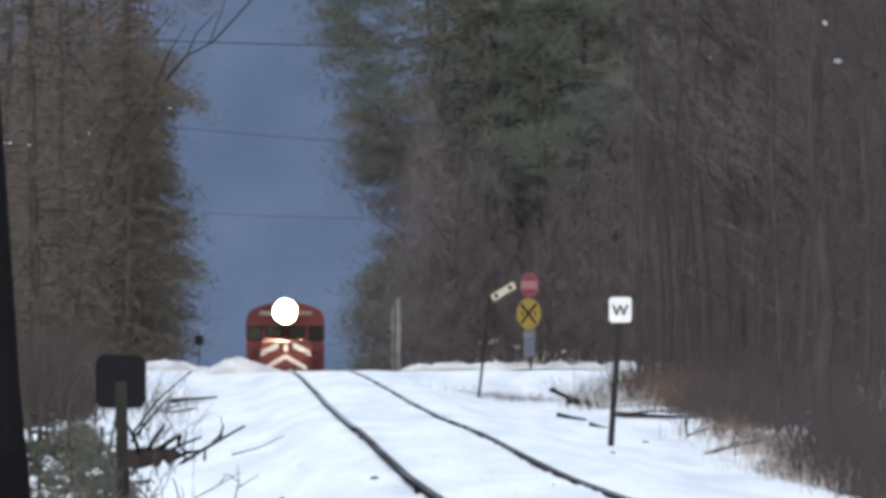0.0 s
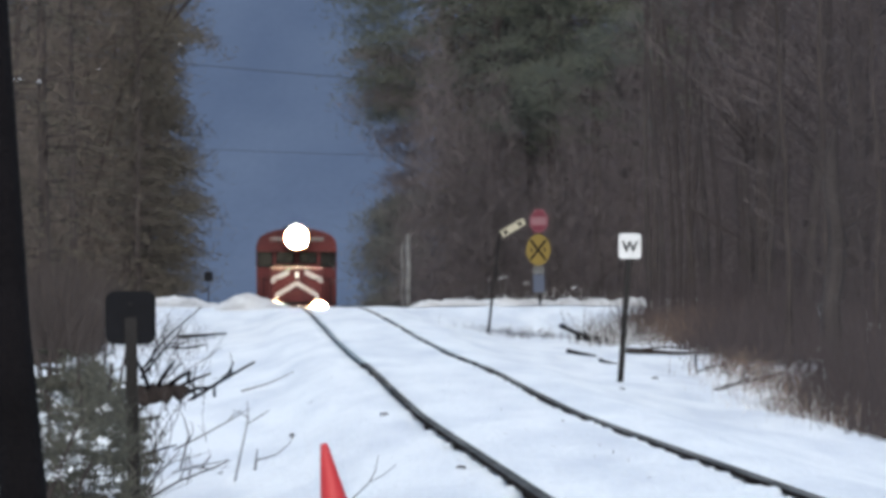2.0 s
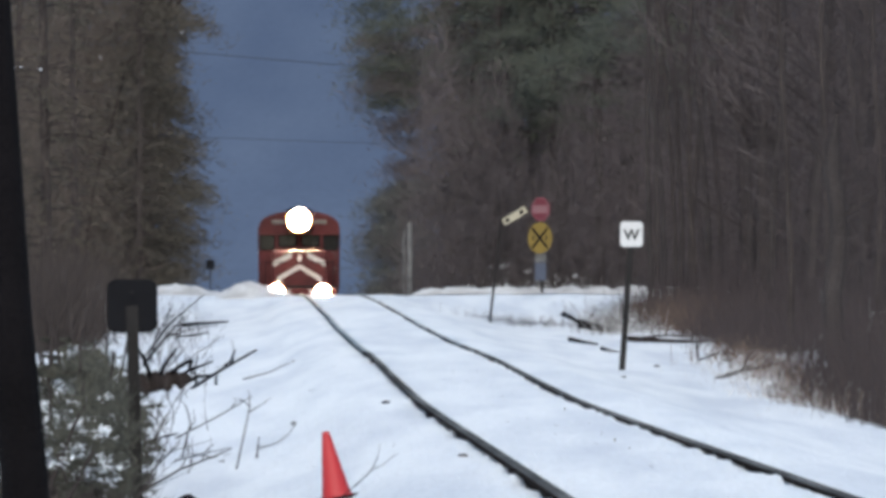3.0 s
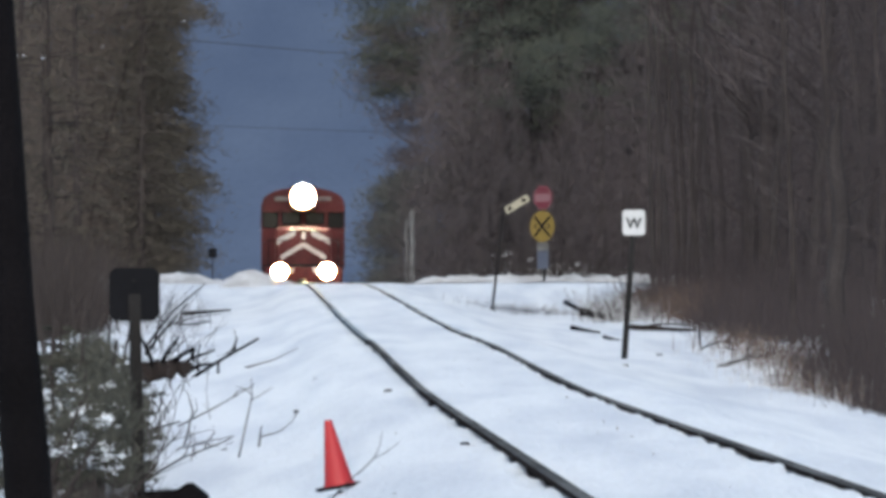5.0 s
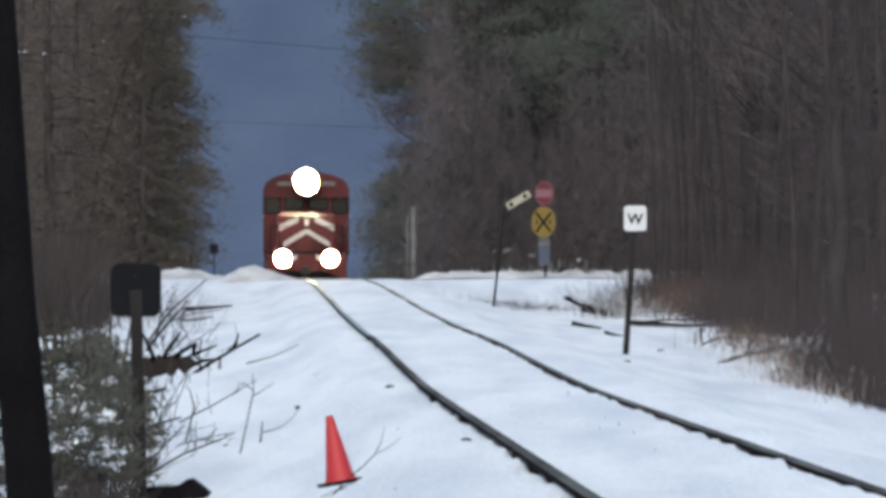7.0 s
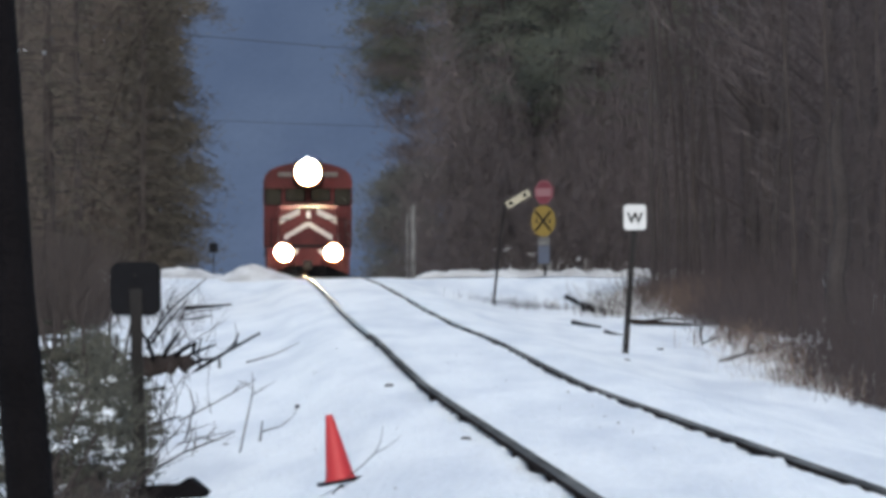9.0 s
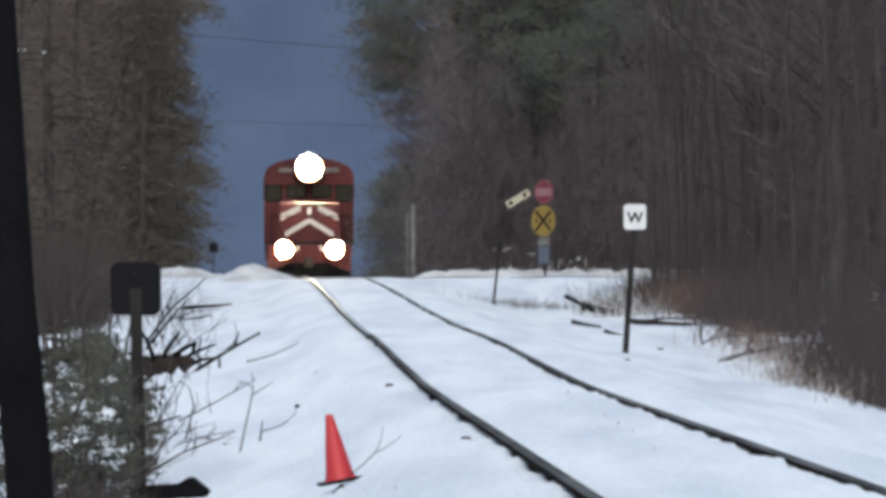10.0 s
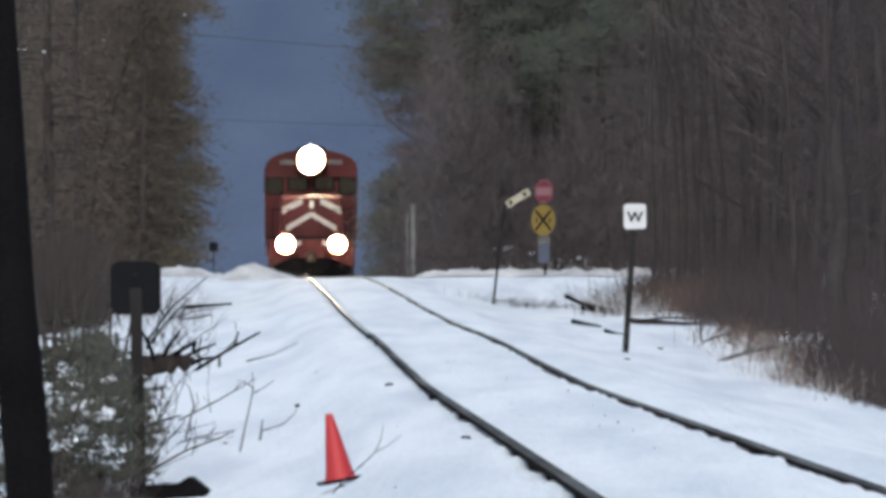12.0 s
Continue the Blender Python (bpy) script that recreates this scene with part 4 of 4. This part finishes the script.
# ---------------------------------------------------------------- fallen wood and shrubs on the left bank
def dead_branch(name, x, y, limb, forks, seed, label, mat=None, girth=0.036):
    """A fallen limb: limb is (across, up) from the foot to the tip, above the snow at its foot."""
    rnd = random.Random(seed)
    z = land(x, y)
    ob = tagged(empty(name, x, y, z), label, "branch")
    main = Soup()
    n = 6
    pts = [Vector((limb[0] * i / n, rnd.uniform(-0.05, 0.05), limb[1] * i / n + 0.02 * rnd.uniform(-1, 1) - (0.03 if i == 0 else 0))) for i in range(n + 1)]
    main.pipe(pts, [girth * (1 - 0.13 * i) for i in range(n + 1)], 7)
    for k in range(forks):
        a = pts[rnd.randint(1, n - 1)]
        d = Vector((rnd.uniform(-0.5, 0.7), rnd.uniform(-0.3, 0.3), rnd.uniform(0.1, 0.8)))
        b = a + d * rnd.uniform(0.12, 0.35)
        c = b + (d + Vector((rnd.uniform(-0.6, 0.6), 0, rnd.uniform(-0.2, 0.6)))) * 0.18
        side = Soup()
        side.pipe([a, b, c], [girth * 0.45, girth * 0.25, 0.004], 5)
        part("twig", side, mat or BARK, ob)
    part("limb", main, mat or BARK, ob)
    return ob


dead_branch("fallen_branch", -3.6, 150, (0.62, 0.07), 2, 4, "straight dead branch on the snow", POLE)
dead_branch("fallen_branch", -4.3, 112, (0.75, 0.05), 1, 9, "straight dark stick in the shrubs", POLE)


def shrub(x, y, height, seed):
    """A small conifer bush with lumps of snow caught in it."""
    rnd = random.Random(seed)
    trunk, crown = evergreen(height, seed, 0.02, height * 0.44, 0.10, 170, 0.25, 0.75)
    ob = tagged(new("evergreen_shrub"), "scrubby olive-grey evergreen shrub caught with snow", "shrub")
    ob.matrix_basis = pose(x, y, land(x, y) - 0.1, 0, 0, rnd.uniform(0, 360))
    part("trunk", trunk, BARK, ob)
    part("crown", crown, SHRUB, ob)
    dust = Soup()
    for i in range(3):
        a, h = rnd.uniform(0, 6.28), rnd.uniform(0.15, 0.9)
        r = height * 0.42 * (1 - h) + 0.02
        c = Vector((r * math.cos(a), r * math.sin(a), h * height))
        for k in range(46):
            o = c + Vector((rnd.gauss(0, 0.045), rnd.gauss(0, 0.045), rnd.gauss(0, 0.022)))
            way = Vector((rnd.uniform(-1, 1), rnd.uniform(-1, 1), rnd.uniform(-0.4, 0.4))).normalized()
            ln = rnd.uniform(0.02, 0.06)
            dust.blade(o, o + way * ln, ln * 0.3, way.cross(Vector((0, 0, 1))).normalized())
    part("snow_dusting", dust, SNOW, ob, "snow caught on the sprigs")["kind"] = "stuff"


SHRUB = material("shrub_needles", (0.108, 0.104, 0.085), 0.95, 0, 0.35, 3.0, 0.0, (0.052, 0.053, 0.045), sheen=0.2)
for i, (x, y, h) in enumerate(((-3.05, 80, 1.35), (-3.3, 84, 1.55), (-2.72, 77, 1.2), (-3.0, 74, 1.2), (-3.6, 90, 1.5), (-2.68, 73, 1.0), (-2.6, 70.5, 0.9),
                               (-2.75, 68, 1.0), (-2.48, 68.5, 0.6), (-2.95, 71, 1.1), (-2.75, 82, 1.25), (-3.15, 94, 1.2), (-2.62, 66.5, 0.8), (-2.85, 76, 1.3),
                               (-2.55, 75, 0.95), (-3.35, 97, 1.2), (-2.9, 86, 1.3), (-2.62, 64.5, 0.6), (-2.8, 65.5, 0.85), (-2.45, 66, 0.55), (-3.1, 62, 0.9), (-2.3, 67.2, 0.4), (-2.95, 68, 1.1), (-3.25, 78, 1.45), (-3.1, 88, 1.5), (-2.92, 79, 1.4), (-3.45, 86, 1.6))):
    shrub(min(x, -0.0318 * y - 0.24 * h), y, h, 200 + i)


def thicket(g, n):
    """Fine sprigs filling the shrubs between the two posts."""
    k = g.integers(0, 220, n)
    y = g.uniform(66, 84, 220)
    across = g.uniform(0, 1, 220)
    x = y * (-0.0418 + 0.0095 * across)
    tall = 1.10 - 1.25 * np.abs(across - 0.58)
    z = np.array([land(a, b) for a, b in zip(x, y)]) + g.uniform(0, 1, 220) ** 0.9 * tall
    return np.stack([x[k] + g.normal(0, 0.075, n), y[k] + g.normal(0, 0.1, n), z[k] + g.normal(0, 0.05, n)], 1)


strands("brush", 14000, thicket, 0.5, (0.05, 0.15), (0.003, 0.008), SHRUB, "fine olive-grey sprigs crowding in the shrubs", "brush", 71)
def in_shrubs(g, n):
    y = g.uniform(65, 72, n)
    x = y * g.uniform(-0.0412, -0.0335, n)
    return np.stack([x, y, np.array([land(a, b) for a, b in zip(x, y)]) + g.uniform(0.15, 0.80, n)], 1)


strands("snow_tufts", 620, lumps(in_shrubs, 24, (0.016, 0.040)), 0.2, (0.015, 0.045), (0.004, 0.010), SNOW, "snow caught on the shrubs' sprigs", "snow", 75)
strands("brush", 5200, along(lambda y: -0.0372 * y - 0.55, 0.42, 176, 214), 1.8, (0.5, 2.2), (0.004, 0.010), BARK, "brown leafless thicket at the foot of the wood", "brush", 72)
strands("brush", 1900, along(lambda y: -0.0368 * y - 0.05, 0.22, 74, 104), 0.9, (0.12, 0.45), (0.004, 0.010), SHRUB, "scrubby olive-brown undergrowth on the bank", "brush", 27)


strands("brush", 2200, along(lambda y: -0.0378 * y - 0.05, 0.22, 62, 76), 0.8, (0.08, 0.34), (0.003, 0.008), BARK, "dark brown litter and stalks under the shrubs", "brush", 31)


def weed(x, y, height, seed):
    rnd = random.Random(seed)
    s = Soup()
    p = Vector((0, 0, -0.05))
    d = Vector((rnd.uniform(-0.5, 0.5), rnd.uniform(-0.3, 0.3), 1)).normalized()
    for i in range(5):
        q = p + d * height / 5
        s.tube(p, q, 0.0065 * (1 - i / 6), 0.0065 * (1 - (i + 1) / 6), 4)
        if i and rnd.random() < 0.8:
            e = q + (d + Vector((rnd.uniform(-1, 1), rnd.uniform(-0.5, 0.5), 0.2))).normalized() * height * rnd.uniform(0.15, 0.35)
            s.tube(q, e, 0.004, 0.002, 3)
        d = (d + Vector((rnd.uniform(-0.3, 0.3), 0, rnd.uniform(-0.1, 0.1)))).normalized()
        p = q
    ob = part("dead_weed", s, BARK, None, "", pose(x, y, land(x, y)))
    return tagged(ob, "thin leafless stalk standing in the snow", "weed", group="stalks on the bank")


weed_rnd = random.Random(77)
for i in range(22):
    y = weed_rnd.uniform(72, 128)
    x = track_x(y) - weed_rnd.uniform(2.6, 3.7)
    weed(x, y, weed_rnd.uniform(0.2, 0.6), 300 + i)


def timber():
    x, y = -1.80, 67.5
    s = tagged(empty("old_timber", x, y, land(x, y) + 0.02, 0, 0, -8), "dark wet broken timber lying by the sign post", "timber")
    bm = prism([(-0.40, -0.15), (0.0, -0.16), (0.16, 0.04), (0.03, 0.14), (-0.05, 0.09), (-0.40, 0.07)], 0.22, bevel=0.012)
    part("beam", bm, POLE, s)
    part("beam", prism([(-0.25, -0.2), (0.05, -0.2), (0.1, -0.08), (-0.25, 0.02)], 0.3, bevel=0.012), POLE, s, "", pose(-0.05, -0.3, 0, 0, 0, 6))


timber()


dead_branch("fallen_branch", 4.0, 140, (1.2, 0.30), 5, 21, "bent brown dead branch at the wood's edge", BARK)
dead_branch("fallen_branch", 4.3, 128, (1.1, -0.12), 4, 22, "brown dead branch lying in dry grass", BARK)


def scrap(x, y, r, seed):
    rnd = random.Random(seed)
    bm = bmesh.new()
    bmesh.ops.create_icosphere(bm, subdivisions=2, radius=r)
    for q in bm.verts:
        q.co *= 1 + 0.6 * noise.noise(q.co * 20 + Vector((seed, 0, 0)))
        q.co.z *= 0.5
        q.co.y *= 1.8
    ob = part("bark_scrap", bm, BARK, None, "", pose(x, y, land(x, y) + r * 0.2, 0, 0, rnd.uniform(0, 180)))
    tagged(ob, "dark scrap of bark lying on the snow", "bark scrap", group="scraps on the snow")


for i, (x, y, r) in enumerate(((-0.49, 89, 0.035), (0.16, 63, 0.03), (-1.45, 96, 0.035), (-0.64, 61, 0.02), (-1.9, 84, 0.02), (3.4, 150, 0.03), (2.3, 120, 0.03))):
    scrap(x, y, r, i)


def fallen_log():
    s = tagged(empty("fallen_log", -3.75, 122, land(-3.75, 122) + 0.10, 0, 0, 4), "thick brown fallen log half buried in snow", "log")
    sh = Soup()
    sh.pipe([(-0.30 + 0.075 * i, 0.05 * math.sin(1.7 * i), 0.010 * i + 0.03 * math.sin(2.3 * i)) for i in range(13)],
            [0.15 + 0.04 * math.sin(3.1 * i + 1) - 0.005 * i for i in range(12)] + [0.02], 9)
    part("trunk", sh, ROT, s)
    for k, (a, b) in enumerate((((0.15, 0, 0.1), (0.42, 0.1, 0.5)), ((0.3, 0, 0.1), (0.55, -0.1, 0.34)), ((0.5, 0, 0.05), (0.85, 0.0, 0.16)), ((0.1, 0, 0.1), (-0.1, 0.05, 0.55)))):
        br = Soup()
        a, b = Vector(a), Vector(b)
        br.pipe([a, a.lerp(b, 0.5) + Vector((0, 0, 0.03)), b], [0.035, 0.026, 0.012], 7)
        part("broken_limb", br, POLE, s)


fallen_log()


def forked_stalk():
    x, y = -0.72, 60.5
    ob = tagged(empty("dead_weed", x, y, land(x, y)), "thin forked leafless stalk leaning in the snow", "weed")
    s = Soup()
    s.pipe([(-0.03, 0, -0.05), (0.10, 0, 0.10), (0.22, 0, 0.20), (0.29, 0, 0.27), (0.33, 0, 0.35), (0.345, 0, 0.44)], [0.0045, 0.004, 0.0036, 0.003, 0.0024, 0.0014], 5)
    part("stem", s, BARK, ob)
    t = Soup()
    t.pipe([(0.29, 0, 0.27), (0.37, 0, 0.31), (0.46, 0, 0.38)], [0.0034, 0.0026, 0.0014], 4)
    part("twig", t, BARK, ob)


forked_stalk()


def bramble(x, y, height, seed, count=9):
    """A tangle of thin arching canes."""
    rnd = random.Random(seed)
    s = Soup()
    for i in range(count):
        a = rnd.uniform(-1.3, 1.3)
        d = Vector((math.sin(a), rnd.uniform(-0.4, 0.4), math.cos(a) * 0.9 + 0.2)).normalized()
        p = Vector((rnd.uniform(-0.12, 0.12), rnd.uniform(-0.4, 0.4), -0.04))
        pts = [p]
        for k in range(5):
            p = p + d * height * rnd.uniform(0.12, 0.3)
            d = (d + Vector((rnd.uniform(-0.3, 0.3), 0, rnd.uniform(-0.28, 0.08)))).normalized()
            pts.append(p)
            if rnd.random() < 0.6:
                e = p + (d + Vector((rnd.uniform(-0.9, 0.9), 0, rnd.uniform(-0.2, 0.8)))).normalized() * height * rnd.uniform(0.1, 0.3)
                s.pipe([p, p.lerp(e, 0.5), e], [0.005, 0.004, 0.002], 4)
        s.pipe(pts, [0.006, 0.0055, 0.005, 0.004, 0.003, 0.002], 5)
    ob = part("bramble", s, BARK, None, "", pose(x, y, land(x, y)))
    tagged(ob, "tangle of thin bare brown canes on the bank", "bramble", group="stalks on the bank")


bramble_rnd = random.Random(5)
for i, (x, y, h) in enumerate(((-2.45, 78, 0.5), (-2.6, 86, 0.55), (-2.8, 95, 0.6), (-3.0, 104, 0.7), (-4.3, 146, 1.0))):
    bramble(x, y, h, 500 + i, 5)


def laid_branch(name, y, limbs, label, category, bark=None):
    """Dead wood in an upright plane at y: each limb a bent, tapering stick given as (x, z) points and its girth."""
    x0 = limbs[0][0][0][0]
    ob = tagged(empty(name, x0, y, land(x0, y)), label, category)
    z0 = land(x0, y)
    rnd = random.Random(int(y * 10))
    for pts, r in limbs:
        s = Soup()
        n = len(pts)
        s.pipe([(x - x0, rnd.uniform(-0.08, 0.08), z - z0) for x, z in pts], [r * (1 - 0.6 * i / max(1, n - 1)) for i in range(n)], 7)
        part("limb", s, bark or (POLE if r > 0.012 else BARK), ob)
    return ob


# a fallen treetop on the bank
laid_branch("fallen_treetop", 128, (
    (((-4.02, -0.60), (-3.72, -0.50), (-3.41, -0.41), (-2.95, -0.12), (-2.44, 0.17)), 0.040),
    (((-3.98, -0.20), (-3.64, -0.16), (-3.30, 0.04)), 0.050),
    (((-3.75, -0.30), (-3.26, -0.07), (-3.02, 0.02)), 0.030),
    (((-3.42, -0.42), (-3.10, -0.36), (-2.88, -0.30)), 0.030),
    (((-3.24, -0.28), (-3.26, -0.08), (-3.22, 0.10)), 0.020),
    (((-2.76, 0.00), (-2.75, 0.10), (-2.72, 0.17)), 0.016),
    (((-2.98, -0.32), (-2.98, -0.20), (-2.96, -0.13)), 0.022),
    (((-3.30, 0.04), (-3.33, -0.08), (-3.28, -0.16)), 0.035),
    (((-3.95, 0.05), (-3.60, 0.52), (-3.15, 0.90)), 0.018),
    (((-3.96, -0.05), (-3.70, 0.28), (-3.40, 0.62)), 0.022),
    (((-3.85, 0.0), (-3.78, 0.35), (-3.55, 0.78)), 0.014),
    (((-3.62, 0.35), (-3.30, 0.45), (-2.95, 0.50)), 0.011),
    (((-3.45, -0.50), (-3.05, -0.44), (-2.70, -0.30), (-2.45, -0.24)), 0.011),
    (((-2.62, -0.22), (-2.25, -0.12), (-1.92, 0.04)), 0.011),
    (((-3.62, -0.66), (-3.30, -0.60), (-3.05, -0.46)), 0.016),
), "dark fallen treetop with bare limbs jutting over the bank", "fallen tree")
laid_branch("fallen_branch", 96, ((((-3.05, -0.56), (-2.85, -0.50), (-2.62, -0.44)), 0.020), (((-2.85, -0.50), (-2.80, -0.36), (-2.70, -0.28)), 0.010)),
            "short dark stick beside the sign post", "branch")
laid_branch("fallen_branch", 205, ((((2.60, 0.42), (2.90, 0.27), (3.33, 0.08)), 0.055), (((2.95, 0.20), (3.2, 0.14), (3.45, 0.11), (3.75, 0.06)), 0.10)), "dark dead log slanting into the ditch", "log", POLE)
laid_branch("fallen_branch", 188, ((((3.68, -0.03), (4.0, -0.045), (4.5, -0.07), (5.3, -0.12)), 0.065), (((3.9, -0.02), (4.4, 0.04), (4.9, 0.02)), 0.03)), "long dark log lying in the ditch", "log", ROT)
laid_branch("fallen_branch", 179, ((((2.40, 0.02), (2.65, -0.03), (2.95, -0.075)), 0.045),), "dark piece of dead wood on the snow", "branch")
laid_branch("fallen_branch", 170, ((((2.85, -0.09), (3.0, -0.13), (3.22, -0.17)), 0.035),), "short dark piece of dead wood on the snow", "branch")
laid_branch("fallen_branch", 160, ((((4.28, 0.05), (4.30, -0.12), (4.33, -0.28)), 0.022), (((4.33, -0.22), (4.65, -0.10), (5.1, -0.12)), 0.018), (((4.7, -0.2), (5.0, -0.3), (5.5, -0.42)), 0.020)),
            "thin bare sticks caught at the wood's edge", "branch")
laid_branch("fallen_branch", 213, ((((-5.72, 0.13), (-5.2, 0.17), (-4.68, 0.21)), 0.05),), "straight dark dead branch on the far bank", "branch")
laid_branch("fallen_branch", 191, ((((-5.25, -0.02), (-4.9, 0.02), (-4.6, 0.08)), 0.03),), "thin dark dead branch on the far bank", "branch")
laid_branch("fallen_branch", 96, ((((-2.64, -0.49), (-2.29, -0.31), (-2.04, -0.17), (-1.87, -0.07)), 0.009), (((-2.10, -0.21), (-2.04, -0.13), (-1.98, -0.11)), 0.007)),
            "long thin grey branch leaning over the snow", "branch", BARK)
laid_branch("fallen_branch", 74, ((((-2.30, -0.55), (-1.99, -0.37), (-1.70, -0.26), (-1.60, -0.21)), 0.010), (((-1.99, -0.37), (-1.94, -0.26), (-1.95, -0.16)), 0.006),
            (((-1.83, -0.31), (-1.80, -0.23), (-1.74, -0.18)), 0.005)), "thin forked branch slanting up the bank", "branch", BARK)
laid_branch("dead_weed", 78.5, ((((-1.66, -0.46), (-1.60, -0.18), (-1.55, 0.05), (-1.56, 0.19)), 0.007), (((-1.57, 0.00), (-1.47, 0.06), (-1.38, 0.12)), 0.005),
            (((-1.55, 0.05), (-1.62, 0.11), (-1.68, 0.12)), 0.005)), "tall thin leafless stalk standing in the snow", "weed", BARK)
laid_branch("dead_weed", 83, ((((-1.58, -0.45), (-1.57, -0.36), (-1.56, -0.27)), 0.010), (((-1.57, -0.37), (-1.40, -0.32), (-1.30, -0.24), (-1.24, -0.15)), 0.006)),
            "short forked stalk leaning out of the snow", "weed", BARK)
laid_branch("dead_weed", 88, ((((-2.36, -0.53), (-2.28, -0.22), (-2.32, -0.07), (-2.36, -0.02)), 0.009), (((-2.30, -0.30), (-2.24, -0.20), (-2.26, -0.10)), 0.006)),
            "bent bare brown stalk on the bank", "weed", BARK)
laid_branch("dead_weed", 79.5, ((((-2.47, -0.58), (-2.27, -0.38), (-2.13, -0.22)), 0.009), (((-2.35, -0.46), (-2.33, -0.33), (-2.26, -0.25)), 0.006)),
            "slanting bare brown stalk on the bank", "weed", BARK)
laid_branch("dead_weed", 80, ((((-2.09, -0.52), (-2.05, -0.37), (-1.82, -0.33), (-1.75, -0.31)), 0.007), (((-2.05, -0.37), (-2.07, -0.29), (-2.05, -0.22)), 0.005),
            (((-1.93, -0.35), (-1.90, -0.28), (-1.91, -0.22)), 0.004)), "low bare twig spreading over the snow", "weed", BARK)


# a thin tree leaning out of the wood over the line
laid_branch("leaning_tree", 302, ((((-11.3, land(-11.3, 302) - 0.2), (-10.9, 4.0), (-9.8, 8.0), (-8.7, 9.3), (-7.6, 10.6), (-6.8, 11.0), (-5.6, 12.3), (-4.9, 13.3)), 0.058),
            (((-7.6, 10.6), (-7.3, 11.3), (-6.6, 12.0)), 0.030), (((-6.9, 10.95), (-6.5, 12.0), (-6.3, 12.6)), 0.022), (((-8.7, 9.3), (-8.2, 10.6), (-7.6, 11.6)), 0.03)),
            "thin dead tree leaning out over the line", "tree", ROT)


def dead_snag(x, y, height, r):
    ob = tagged(empty("dead_snag", x, y, land(x, y)), "dark broken tree trunk at the wood's edge", "tree")
    s = Soup()
    n = 10
    s.pipe([(0.05 * math.sin(1.3 * i), 0.04 * math.sin(0.9 * i), -0.3 + (height + 0.3) * i / n) for i in range(n + 1)],
           [r * (1 - 0.045 * i + 0.05 * math.sin(2.7 * i)) for i in range(n)] + [r * 0.2], 11)
    part("trunk", s, DARK_BARK, ob)
    for k, (z, dx) in enumerate(((0.45, -0.5), (0.62, 0.6), (0.8, -0.35))):
        b = Soup()
        b.pipe([(0, 0, z * height), (dx * 0.5, 0.05, z * height + 0.15), (dx, 0.0, z * height + 0.42)], [0.04, 0.028, 0.012], 6)
        part("broken_limb", b, DARK_BARK, ob)


dead_snag(5.32, 129, 3.7, 0.17)
SNOWY = ((-8.86, 200, 5.55), (-8.72, 200, 5.55), (-8.33, 201, 5.52), (-10.6, 300, 8.1), (-8.1, 301, 8.9), (6.3, 215, 7.8), (6.2, 150, 6.3), (6.4, 150, 5.7))
strands("snow_tufts", 70, lumps(lambda g, n: np.array(SNOWY), len(SNOWY), (0.012, 0.03)), 0.2, (0.02, 0.05), (0.008, 0.016), SNOW, "dabs of snow lodged on twigs", "snow", 76)


# ---------------------------------------------------------------- what moves
def motions():
    rows = []
    for i in range(25):
        t = i * 0.5
        y = 382 - 5.08 * t
        slope = math.degrees(math.atan2(rail_z(y + 14) - rail_z(y + 2), 12))
        rows.append((t, pose(track_x(y), y, rail_z(y), slope, 0, 1.2)))
    walk(LOCO, rows)


motions()
